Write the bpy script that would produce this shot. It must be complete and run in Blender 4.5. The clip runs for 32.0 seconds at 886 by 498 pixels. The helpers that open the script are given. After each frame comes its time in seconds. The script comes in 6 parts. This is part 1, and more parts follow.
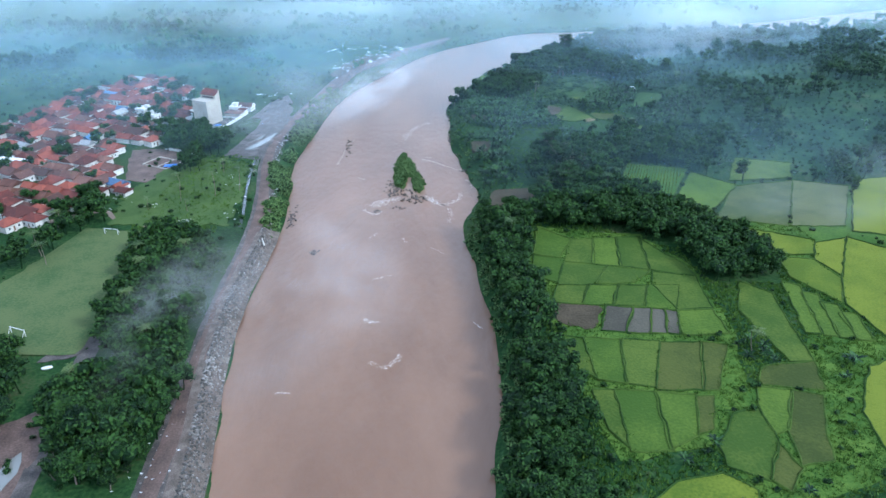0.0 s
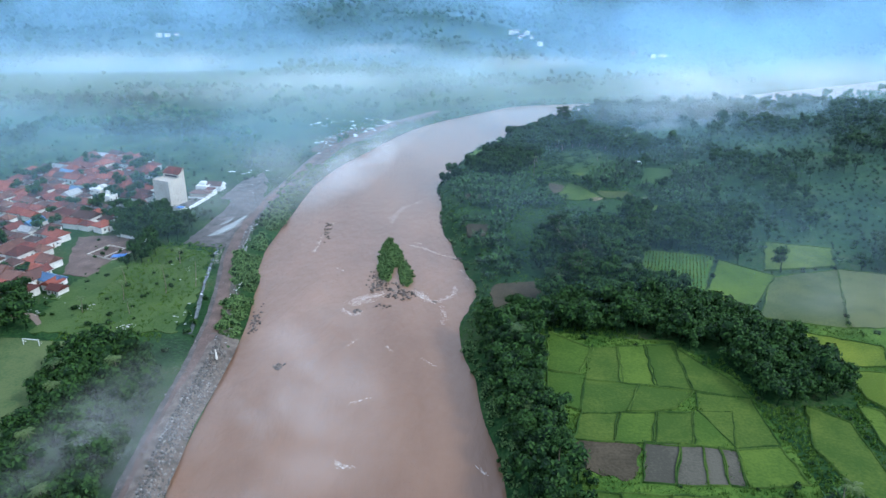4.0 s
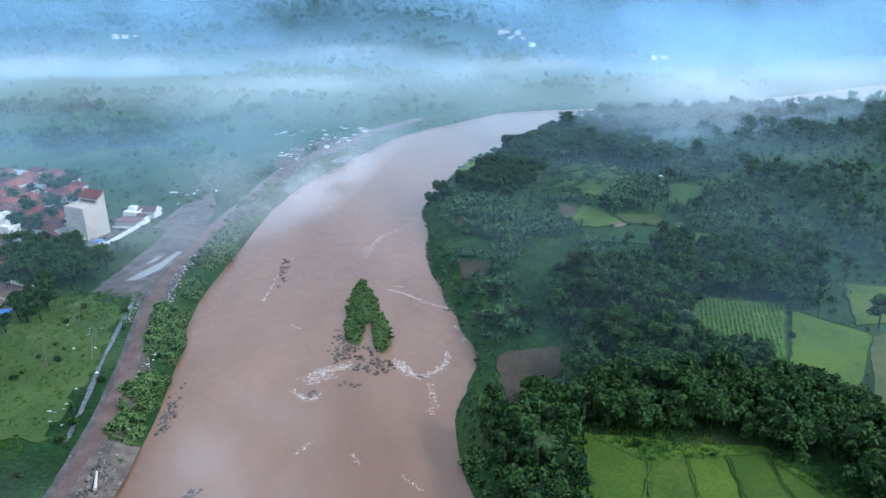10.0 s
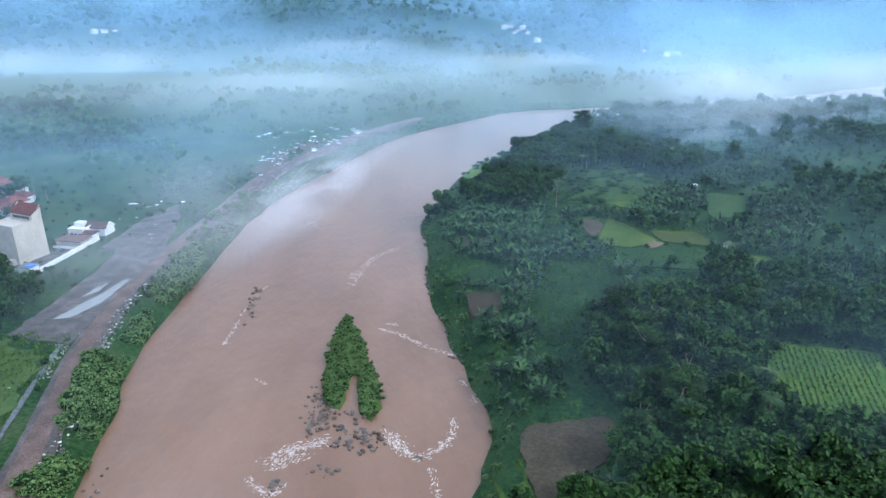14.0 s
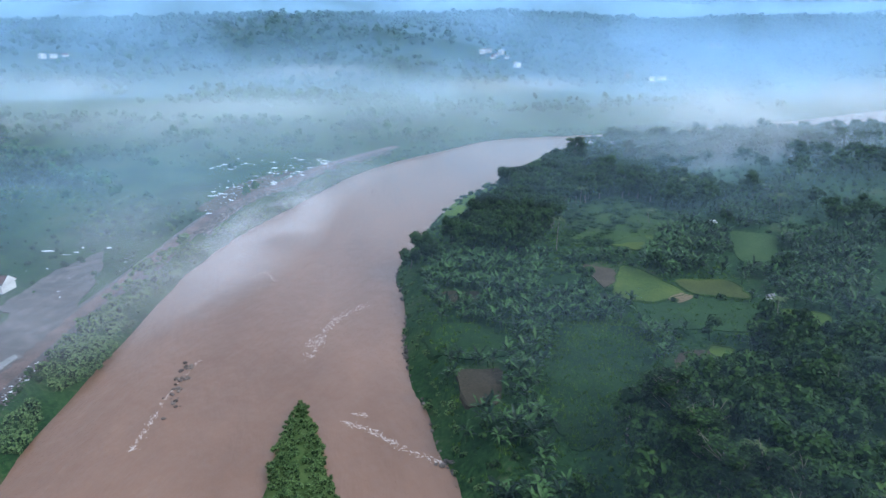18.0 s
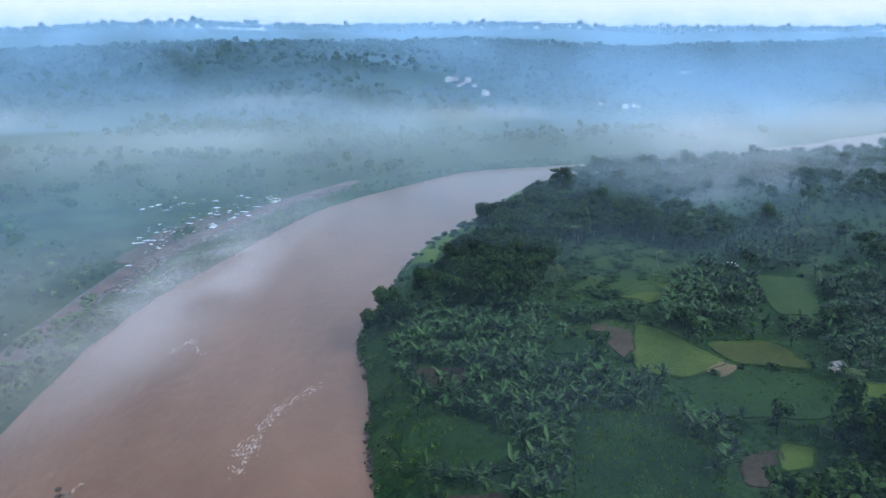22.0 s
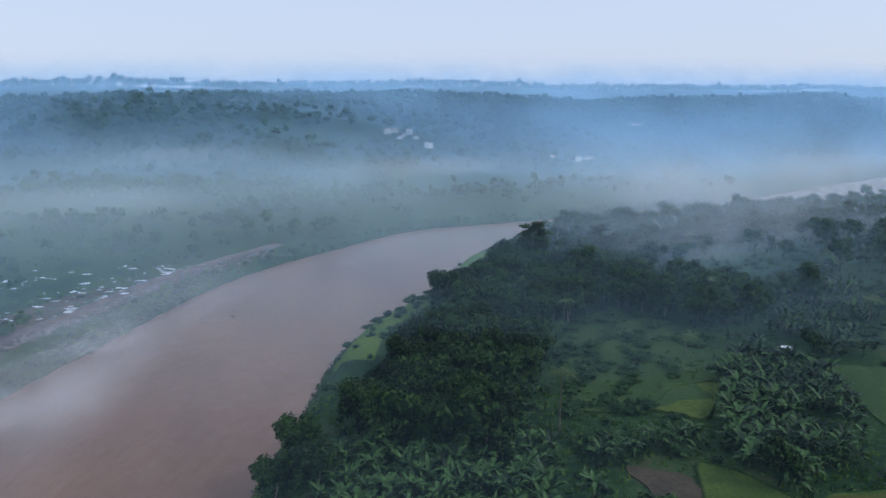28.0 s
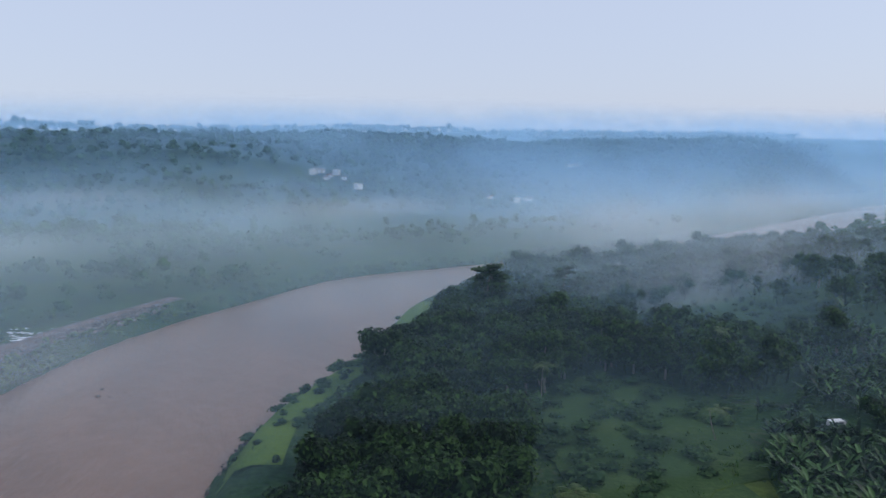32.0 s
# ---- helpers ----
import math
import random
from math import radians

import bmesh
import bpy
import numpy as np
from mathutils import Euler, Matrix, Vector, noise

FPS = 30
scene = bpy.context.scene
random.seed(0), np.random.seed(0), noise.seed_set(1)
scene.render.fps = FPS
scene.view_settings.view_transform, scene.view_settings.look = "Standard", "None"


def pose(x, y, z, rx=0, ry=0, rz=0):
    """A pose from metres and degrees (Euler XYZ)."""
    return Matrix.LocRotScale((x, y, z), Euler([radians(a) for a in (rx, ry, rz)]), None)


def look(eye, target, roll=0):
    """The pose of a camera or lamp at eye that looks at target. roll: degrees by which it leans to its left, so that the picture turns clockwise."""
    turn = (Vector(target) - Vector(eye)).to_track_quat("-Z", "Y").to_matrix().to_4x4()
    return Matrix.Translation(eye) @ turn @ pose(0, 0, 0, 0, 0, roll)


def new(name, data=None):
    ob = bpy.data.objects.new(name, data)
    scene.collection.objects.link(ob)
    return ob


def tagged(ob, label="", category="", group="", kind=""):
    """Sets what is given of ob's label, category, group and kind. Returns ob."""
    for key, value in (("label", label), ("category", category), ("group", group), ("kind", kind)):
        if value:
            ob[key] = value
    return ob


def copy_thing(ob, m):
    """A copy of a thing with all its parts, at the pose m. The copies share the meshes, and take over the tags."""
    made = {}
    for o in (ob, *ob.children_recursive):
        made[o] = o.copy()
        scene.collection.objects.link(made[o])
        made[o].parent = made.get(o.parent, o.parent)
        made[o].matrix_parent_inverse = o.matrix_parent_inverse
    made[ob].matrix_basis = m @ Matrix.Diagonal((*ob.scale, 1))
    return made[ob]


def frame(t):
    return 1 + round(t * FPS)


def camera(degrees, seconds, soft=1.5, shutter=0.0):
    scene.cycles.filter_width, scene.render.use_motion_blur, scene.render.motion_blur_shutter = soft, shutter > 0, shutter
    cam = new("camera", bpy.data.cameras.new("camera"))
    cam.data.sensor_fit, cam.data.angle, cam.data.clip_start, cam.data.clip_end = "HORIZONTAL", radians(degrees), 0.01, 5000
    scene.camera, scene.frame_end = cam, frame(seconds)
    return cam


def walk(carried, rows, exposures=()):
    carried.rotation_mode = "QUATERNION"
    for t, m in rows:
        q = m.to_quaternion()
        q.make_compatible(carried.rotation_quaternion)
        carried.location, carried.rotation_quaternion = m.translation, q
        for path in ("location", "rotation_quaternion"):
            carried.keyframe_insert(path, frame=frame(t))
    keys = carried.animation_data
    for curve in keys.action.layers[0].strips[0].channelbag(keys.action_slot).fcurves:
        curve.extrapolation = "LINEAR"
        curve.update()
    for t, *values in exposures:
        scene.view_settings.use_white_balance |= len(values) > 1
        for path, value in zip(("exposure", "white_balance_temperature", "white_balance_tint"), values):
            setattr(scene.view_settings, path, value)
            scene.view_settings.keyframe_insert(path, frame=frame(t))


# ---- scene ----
cam = camera(65.4, 32.0)
METRES, EYE, TILT, LEAN, TURN = 450.0, 151.0, -27.6, 0.0, 0.0
ROWS = [
    (0.0, 0.0, 0.0, 0.0, 0.0, 0.0, -0.0),
    (0.5, 0.0001, 0.0149, 0.0049, 0.03, 0.71, 0.01),
    (1.0, -0.0005, 0.0298, 0.0098, -0.01, 1.45, 0.01),
    (1.5, -0.0007, 0.0446, 0.0146, -0.01, 2.19, 0.02),
    (2.0, -0.0007, 0.0598, 0.0188, -0.07, 2.97, 0.04),
    (2.5, -0.0013, 0.0748, 0.0233, -0.19, 3.69, 0.1),
    (3.0, -0.0018, 0.0897, 0.0279, -0.39, 4.38, 0.19),
    (3.5, -0.0018, 0.1047, 0.0325, -0.65, 5.02, 0.35),
    (4.0, -0.0019, 0.1196, 0.0371, -0.82, 5.64, 0.45),
    (4.5, -0.0023, 0.1346, 0.0418, -1.08, 6.26, 0.58),
    (6.5, -0.001, 0.1947, 0.0598, -1.84, 6.23, 1.11),
    (7.0, -0.0011, 0.2098, 0.0644, -1.88, 6.23, 1.13),
    (7.5, -0.001, 0.2248, 0.0691, -1.89, 6.23, 1.14),
    (8.0, -0.001, 0.24, 0.0736, -1.9, 6.22, 1.15),
    (8.5, -0.0009, 0.2549, 0.0781, -1.91, 6.21, 1.14),
    (9.0, -0.0006, 0.27, 0.0827, -1.92, 6.2, 1.15),
    (9.5, -0.0004, 0.2851, 0.0874, -1.94, 6.18, 1.14),
    (10.0, -0.0002, 0.3003, 0.0919, -1.95, 6.17, 1.14),
    (10.5, 0.0001, 0.3153, 0.0964, -1.97, 6.17, 1.13),
    (11.0, 0.0002, 0.3304, 0.101, -2.02, 6.17, 1.14),
    (11.5, 0.0004, 0.3455, 0.1056, -2.03, 6.16, 1.15),
    (12.0, 0.0004, 0.3606, 0.1101, -2.04, 6.16, 1.15),
    (12.5, 0.0004, 0.3757, 0.1147, -2.05, 6.15, 1.15),
    (13.0, 0.0006, 0.3907, 0.1192, -2.04, 6.16, 1.16),
    (13.5, 0.0007, 0.4058, 0.1238, -2.05, 6.16, 1.16),
    (14.0, 0.0007, 0.4209, 0.1283, -2.06, 6.17, 1.18),
    (14.5, 0.0009, 0.4359, 0.1335, -2.07, 6.96, 1.18),
    (16.5, 0.0005, 0.4972, 0.1501, -3.09, 8.49, 1.61),
    (17.0, 0.0008, 0.5122, 0.1547, -3.4, 8.49, 1.76),
    (17.5, 0.0011, 0.5272, 0.1594, -3.72, 8.49, 1.92),
    (18.0, 0.0018, 0.5421, 0.164, -4.0, 8.48, 2.08),
    (18.5, 0.0024, 0.5573, 0.1684, -4.32, 8.49, 2.27),
    (19.0, 0.0029, 0.572, 0.1734, -4.64, 8.54, 2.43),
    (19.5, 0.0034, 0.5872, 0.1778, -4.94, 8.96, 2.57),
    (20.0, 0.0043, 0.6025, 0.1823, -5.22, 9.43, 2.79),
    (20.5, 0.0052, 0.6168, 0.1873, -5.5, 9.84, 3.03),
    (21.0, 0.0061, 0.6315, 0.1922, -5.83, 10.24, 3.23),
    (21.5, 0.007, 0.646, 0.1967, -6.14, 10.66, 3.5),
    (22.0, 0.0079, 0.6609, 0.2017, -6.56, 11.0, 3.75),
    (22.5, 0.0092, 0.6763, 0.2059, -7.18, 11.38, 4.07),
    (23.0, 0.0103, 0.6912, 0.2106, -7.82, 11.71, 4.43),
    (23.5, 0.0116, 0.706, 0.2151, -8.35, 12.07, 4.71),
    (24.0, 0.013, 0.721, 0.2196, -8.67, 12.44, 4.87),
    (24.5, 0.0145, 0.7357, 0.224, -8.97, 12.84, 5.02),
    (25.0, 0.0164, 0.7506, 0.2286, -9.26, 13.17, 5.18),
    (25.5, 0.0182, 0.7656, 0.233, -9.52, 13.53, 5.31),
    (27.5, 0.0289, 0.8208, 0.25, -10.54, 15.23, 6.05),
    (28.0, 0.0314, 0.8356, 0.2546, -10.95, 15.62, 6.24),
    (28.5, 0.0338, 0.8507, 0.2591, -11.37, 16.06, 6.43),
    (29.0, 0.0365, 0.8652, 0.2635, -11.69, 16.51, 6.58),
    (29.5, 0.0395, 0.8798, 0.2677, -12.22, 16.92, 6.9),
    (30.0, 0.0422, 0.8946, 0.2722, -13.34, 17.28, 7.5),
    (30.5, 0.0452, 0.9094, 0.2766, -14.21, 17.67, 7.94),
    (31.0, 0.0485, 0.9243, 0.281, -15.14, 18.06, 8.43),
    (31.5, 0.0519, 0.9389, 0.2852, -16.04, 18.43, 8.88),
    (32.0, 0.0555, 0.9525, 0.2896, -16.13, 18.91, 8.96),
]
walk(cam, [(t, pose(0, 0, EYE, TILT, LEAN, TURN) @ pose(METRES * x, METRES * y, METRES * z, 90 + pitch, roll, yaw)) for t, x, y, z, yaw, pitch, roll in ROWS],
     exposures=[(0.0, 0.96, 5120, 2), (3.0, 0.82, 5260, 2), (9.0, 0.74, 5340, 3), (14.0, 0.78, 5430, 6), (17.0, 0.6, 5520, 7), (22.0, 0.16, 5560, 8), (25.0, -0.12, 5620, 9), (32.0, -0.42, 5960, 12)])

# ---- sky and sun ----
scene.cycles.transparent_max_bounces = 64
world = bpy.data.worlds.new("world")
scene.world = world
world.use_nodes = True
wt = world.node_tree
sky = wt.nodes.new("ShaderNodeTexSky")
sky.sky_type, sky.sun_disc = "NISHITA", False
SUN_EL, SUN_AZ = 42.0, 115.0
sky.sun_elevation, sky.sun_rotation = radians(SUN_EL), radians(SUN_AZ)
sky.air_density, sky.dust_density, sky.ozone_density = 1.4, 1.5, 3.0
veil = wt.nodes.new("ShaderNodeMix")
veil.data_type = "RGBA"
veil.inputs["Factor"].default_value = 0.72
veil.inputs["B"].default_value = (6.5, 6.9, 8.0, 1)
wt.links.new(sky.outputs[0], veil.inputs["A"])
wt.links.new(veil.outputs["Result"], wt.nodes["Background"].inputs[0])
wt.nodes["Background"].inputs[1].default_value = 0.14
sun = new("sun", bpy.data.lights.new("sun", "SUN"))
sun.data.energy, sun.data.angle, sun.data.color = 1.7, radians(10), (1.0, 0.93, 0.84)
sd = Vector((math.sin(radians(SUN_AZ)) * math.cos(radians(SUN_EL)), math.cos(radians(SUN_AZ)) * math.cos(radians(SUN_EL)), math.sin(radians(SUN_EL))))
sun.matrix_world = look(sd * 800, (0, 0, 0))


# ---- materials ----
def material(name, stops, scale, rough=0.85, bump=0.3, detail=6.0, fine=None, per_object=0.0, per_island=0.0, metal=0.0, bump_dist=0.3, gloss=0.5):
    """Two-scale noise over a colour ramp, with relief; stops: (position, colour)."""
    m = bpy.data.materials.new(name)
    m.use_nodes = True
    n, k = m.node_tree.nodes, m.node_tree.links
    b = n["Principled BSDF"]
    b.inputs["Roughness"].default_value, b.inputs["Metallic"].default_value = rough, metal
    b.inputs["Specular IOR Level"].default_value = gloss
    geo = n.new("ShaderNodeNewGeometry")
    big = n.new("ShaderNodeTexNoise")
    big.inputs["Scale"].default_value, big.inputs["Detail"].default_value = scale, detail
    k.new(geo.outputs["Position"], big.inputs["Vector"])
    small = n.new("ShaderNodeTexNoise")
    small.inputs["Scale"].default_value, small.inputs["Detail"].default_value = fine or scale * 9, 4.0
    k.new(geo.outputs["Position"], small.inputs["Vector"])
    mix = n.new("ShaderNodeMath")
    mix.operation = "MULTIPLY_ADD"
    mix.inputs[1].default_value = 0.45
    k.new(small.outputs[0], mix.inputs[0])
    half = n.new("ShaderNodeMath")
    half.operation = "MULTIPLY"
    half.inputs[1].default_value = 0.55
    k.new(big.outputs[0], half.inputs[0])
    k.new(half.outputs[0], mix.inputs[2])
    last = mix.outputs[0]
    for amount, source in ((per_object, ("ShaderNodeObjectInfo", "Random")), (per_island, ("ShaderNodeNewGeometry", "Random Per Island"))):
        if amount:
            info = n.new(source[0])
            add = n.new("ShaderNodeMath")
            add.operation = "MULTIPLY_ADD"
            add.inputs[1].default_value = amount
            k.new(info.outputs[source[1]], add.inputs[0])
            off = n.new("ShaderNodeMath")
            off.inputs[1].default_value = -amount / 2
            k.new(last, off.inputs[0])
            k.new(off.outputs[0], add.inputs[2])
            last = add.outputs[0]
    ramp = n.new("ShaderNodeValToRGB")
    e = ramp.color_ramp.elements
    while len(e) < len(stops):
        e.new(0.5)
    for el, (p, c) in zip(e, stops):
        el.position, el.color = p, (*c, 1)
    k.new(last, ramp.inputs[0])
    k.new(ramp.outputs[0], b.inputs["Base Color"])
    if bump:
        bp = n.new("ShaderNodeBump")
        bp.inputs["Strength"].default_value, bp.inputs["Distance"].default_value = bump, bump_dist
        k.new(small.outputs[0], bp.inputs["Height"])
        k.new(bp.outputs[0], b.inputs["Normal"])
    return m


def green(name, dark, light, scale=0.15, **kw):
    mid = tuple((a + c) / 2 for a, c in zip(dark, light))
    kw.setdefault("gloss", 0.12)
    return material(name, [(0.39, dark), (0.5, mid), (0.61, light)], scale, **kw)


M = {}
M["ground"] = material("meadow_ground", [(0.36, (0.007, 0.022, 0.006)), (0.46, (0.013, 0.038, 0.010)), (0.55, (0.026, 0.058, 0.015)), (0.66, (0.052, 0.060, 0.026))], 0.045, fine=0.8, bump=0.6, bump_dist=0.8, gloss=0.1)
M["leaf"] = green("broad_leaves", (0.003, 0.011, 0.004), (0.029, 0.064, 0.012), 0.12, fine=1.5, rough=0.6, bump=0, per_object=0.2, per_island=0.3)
# dark green for lobes inside crowns: the shade between leaves put into colour
M["core"] = green("crown_shade_green", (0.004, 0.012, 0.005), (0.011, 0.028, 0.008), 0.3, fine=2.0, rough=0.9, bump=0.5, per_object=0.2)
M["banana"] = green("banana_leaves", (0.005, 0.017, 0.007), (0.052, 0.106, 0.030), 0.2, fine=2.0, rough=0.45, bump=0, per_object=0.14, per_island=0.42)
M["palm"] = green("palm_fronds", (0.025, 0.05, 0.014), (0.08, 0.11, 0.035), 0.2, fine=2.0, rough=0.5, bump=0, per_object=0.4, per_island=0.2)
M["far"] = green("far_woods", (0.015, 0.045, 0.02), (0.045, 0.10, 0.035), 0.01, fine=0.3, rough=0.9, bump=0.5, per_island=0.4)
M["bark"] = material("bark", [(0.35, (0.08, 0.06, 0.045)), (0.65, (0.22, 0.18, 0.14))], 2.0, bump=0.5)
M["water"] = None
M["dirt"] = material("dirt", [(0.3, (0.10, 0.07, 0.055)), (0.55, (0.19, 0.14, 0.11)), (0.72, (0.28, 0.22, 0.18))], 0.12, fine=1.6, bump=0.4)
M["rice"] = green("rice", (0.038, 0.072, 0.009), (0.074, 0.112, 0.015), 0.07, fine=1.1, bump=0.6, per_object=0.2, bump_dist=0.4)
M["ripe"] = green("ripening_rice", (0.064, 0.096, 0.010), (0.122, 0.146, 0.016), 0.06, fine=1.2, bump=0.5, per_object=0.3, bump_dist=0.4)
M["tile"] = material("clay_tiles", [(0.3, (0.055, 0.013, 0.010)), (0.5, (0.115, 0.025, 0.017)), (0.7, (0.21, 0.055, 0.033))], 0.3, fine=3.0, bump=0.4, per_object=0.5)
M["plaster"] = material("plaster", [(0.3, (0.42, 0.40, 0.36)), (0.6, (0.68, 0.66, 0.62))], 0.3, bump=0.1, per_object=0.3)

# ---- mesh helpers ----
RNG = np.random.default_rng(7)


def mesh_of(name, verts, faces, mat, smooth=False, index=None):
    """A mesh from arrays; faces are of any sizes, index gives each face's material."""
    me = bpy.data.meshes.new(name)
    verts = np.asarray(verts, float)
    if isinstance(faces, np.ndarray):
        n, k = faces.shape
        me.vertices.add(len(verts)), me.loops.add(n * k), me.polygons.add(n)
        me.vertices.foreach_set("co", verts.ravel())
        me.loops.foreach_set("vertex_index", faces.astype(np.int32).ravel())
        me.polygons.foreach_set("loop_start", np.arange(0, n * k, k, dtype=np.int32))
    else:
        me.from_pydata([tuple(v) for v in verts.tolist()], [], [tuple(q) for q in faces])
    for mm in (mat if isinstance(mat, (list, tuple)) else [mat]):
        me.materials.append(mm)
    if index is not None:
        me.polygons.foreach_set("material_index", np.asarray(index, np.int32))
    me.polygons.foreach_set("use_smooth", [smooth] * len(me.polygons))
    me.update(calc_edges=True)
    return me


def put(name, me, parent=None, m=None, label="", category="", group="", kind=""):
    ob = new(name, me)
    if parent is not None:
        ob.parent = parent
    if m is not None:
        ob.matrix_basis = m
    return tagged(ob, label, category, group, kind)


def smooth_step(a, b, x):
    t = np.clip((np.asarray(x, float) - a) / (b - a), 0, 1)
    return t * t * (3 - 2 * t)


def spline(pts, step=6.0):
    """A smooth line (Catmull-Rom) through a few places."""
    p = np.array([pts[0], *pts, pts[-1]], float)
    out = []
    for i in range(1, len(p) - 2):
        n = max(2, int(np.linalg.norm(p[i + 1] - p[i]) / step))
        for t in np.arange(n) / n:
            a, b, c, d = p[i - 1], p[i], p[i + 1], p[i + 2]
            out.append(0.5 * (2 * b + (c - a) * t + (2 * a - 5 * b + 4 * c - d) * t * t + (3 * b - a - 3 * c + d) * t ** 3))
    out.append(p[-2])
    return np.array(out)


def inside(poly, x, y):
    poly = np.asarray(poly, float)
    x, y = np.asarray(x, float), np.asarray(y, float)
    r = np.zeros(np.broadcast(x, y).shape, bool)
    for (x0, y0), (x1, y1) in zip(poly, np.roll(poly, -1, 0)):
        if y0 != y1:
            r ^= ((y0 > y) != (y1 > y)) & (x < (x1 - x0) * (y - y0) / (y1 - y0) + x0)
    return r


def line_dist(line, x, y):
    """Distance to a polyline."""
    x, y = np.asarray(x, float), np.asarray(y, float)
    best = np.full(np.broadcast(x, y).shape, 1e9)
    for a, b in zip(line[:-1], line[1:]):
        d = b - a
        t = np.clip(((x - a[0]) * d[0] + (y - a[1]) * d[1]) / (d @ d), 0, 1)
        best = np.minimum(best, np.hypot(x - a[0] - t * d[0], y - a[1] - t * d[1]))
    return best


# ---- the plan ----
LEFT_BANK = spline([(-30, -260), (-48, -20), (-60, 80), (-67, 139), (-77, 198), (-81, 248), (-80, 284), (-84, 350), (-92, 400), (-88, 460), (-86, 507), (-76, 564), (-52, 630), (-15, 716),
                    (44, 785), (93, 828), (162, 843), (240, 857), (300, 875), (370, 896), (590, 1000), (948, 1186), (1500, 1500), (2400, 1900)], 10)
RIGHT_BANK = spline([(40, -260), (20, -20), (8, 80), (14.5, 139), (20.5, 186), (20, 219), (16.5, 258), (11, 314), (20, 350), (12, 397), (4, 450), (6, 480), (3, 519), (14, 556), (22, 587), (30, 608),
                     (54, 642), (70, 664), (98, 718), (150, 768), (240, 780), (330, 796), (450, 840), (640, 915), (1000, 1090), (1560, 1390), (2450, 1780)], 10)
RIVER = np.vstack([LEFT_BANK, RIGHT_BANK[::-1]])


def wave(x, y, s):
    return np.sin(x / s + 1.3) * np.cos(y / (1.3 * s) - 0.4) + 0.5 * np.sin((x + 1.7 * y) / (0.6 * s))


def height(x, y):
    x, y = np.asarray(x, float), np.asarray(y, float)
    wet = inside(RIVER, x, y)
    dl, dr = line_dist(LEFT_BANK, x, y), line_dist(RIGHT_BANK, x, y)
    d = np.where(wet, -np.minimum(dl, dr), np.minimum(dl, dr))
    right = (dr < dl)
    base = np.where(right, 8.0 + 9.0 * smooth_step(140, 330, x) * smooth_step(330, 520, y) * smooth_step(30, 120, dr), 6.0)
    bank = np.where(right, 9.0, np.where((x < 0) & (y < 300), 6.5, 12.0))
    h = base * smooth_step(0, 1, d / bank) + 0.13 * wave(x, y, 23.0) * smooth_step(10, 30, d)
    q = y - 0.28 * np.maximum(x, 0) + 0.1 * np.minimum(x, 0)
    ridge = 84 * smooth_step(900, 1270, q) * (1 + 0.07 * wave(x, y, 160.0)) + 46 * smooth_step(1600, 2150, q) * (1 + 0.08 * wave(x, y, 260.0))
    h = h + np.where(right, 0, ridge * smooth_step(60, 300, d))
    h = h + np.where(right & (x > 300), 14 * smooth_step(300, 700, x) * smooth_step(40, 260, d), 0)
    return np.where(d < 0, -2.5 * smooth_step(0, 8, -d), h)


# ---- ground: one sheet to the horizon ----
def axis(lo, a, b, hi, step):
    mid = np.arange(a, b + 1e-6, step)
    g = step * 1.22 ** np.arange(1, 60)
    up, down = b + np.cumsum(g), a - np.cumsum(g)
    return np.concatenate([down[down > lo][::-1], mid, up[up < hi]])


GX, GY = axis(-4200, -260, 420, 4800, 5.0), axis(-1500, 60, 1000, 4800, 5.0)
gx, gy = np.meshgrid(GX, GY)
gz = height(gx.ravel(), gy.ravel())
nx, ny = len(GX), len(GY)
ii = np.arange(nx * ny).reshape(ny, nx)
quads = np.stack([ii[:-1, :-1], ii[:-1, 1:], ii[1:, 1:], ii[1:, :-1]], -1).reshape(-1, 4)
put("ground", mesh_of("ground", np.column_stack([gx.ravel(), gy.ravel(), gz]), quads, M["ground"], True),
    label="green river plain rising to wooded hills", category="ground", kind="structure")

# ---- river ----
def water_material():
    m = bpy.data.materials.new("muddy_water")
    m.use_nodes = True
    n, k = m.node_tree.nodes, m.node_tree.links
    b = n["Principled BSDF"]
    geo = n.new("ShaderNodeNewGeometry")
    stretch = n.new("ShaderNodeMapping")
    stretch.inputs["Scale"].default_value = (1.0, 0.35, 1.0)
    k.new(geo.outputs["Position"], stretch.inputs[0])
    big = n.new("ShaderNodeTexNoise")
    big.inputs["Scale"].default_value, big.inputs["Detail"].default_value = 0.03, 5.0
    k.new(stretch.outputs[0], big.inputs["Vector"])
    ramp = n.new("ShaderNodeValToRGB")
    ramp.color_ramp.elements[0].position, ramp.color_ramp.elements[0].color = 0.35, (0.142, 0.076, 0.043, 1)
    ramp.color_ramp.elements[1].position, ramp.color_ramp.elements[1].color = 0.7, (0.205, 0.117, 0.072, 1)
    k.new(big.outputs[0], ramp.inputs[0])
    k.new(ramp.outputs[0], b.inputs["Base Color"])
    b.inputs["Roughness"].default_value = 0.32
    b.inputs["Specular IOR Level"].default_value = 0.38
    fine = n.new("ShaderNodeTexNoise")
    fine.inputs["Scale"].default_value, fine.inputs["Detail"].default_value = 0.35, 6.0
    k.new(stretch.outputs[0], fine.inputs["Vector"])
    bp = n.new("ShaderNodeBump")
    bp.inputs["Strength"].default_value, bp.inputs["Distance"].default_value = 0.5, 0.7
    k.new(fine.outputs[0], bp.inputs["Height"])
    k.new(bp.outputs[0], b.inputs["Normal"])
    return m


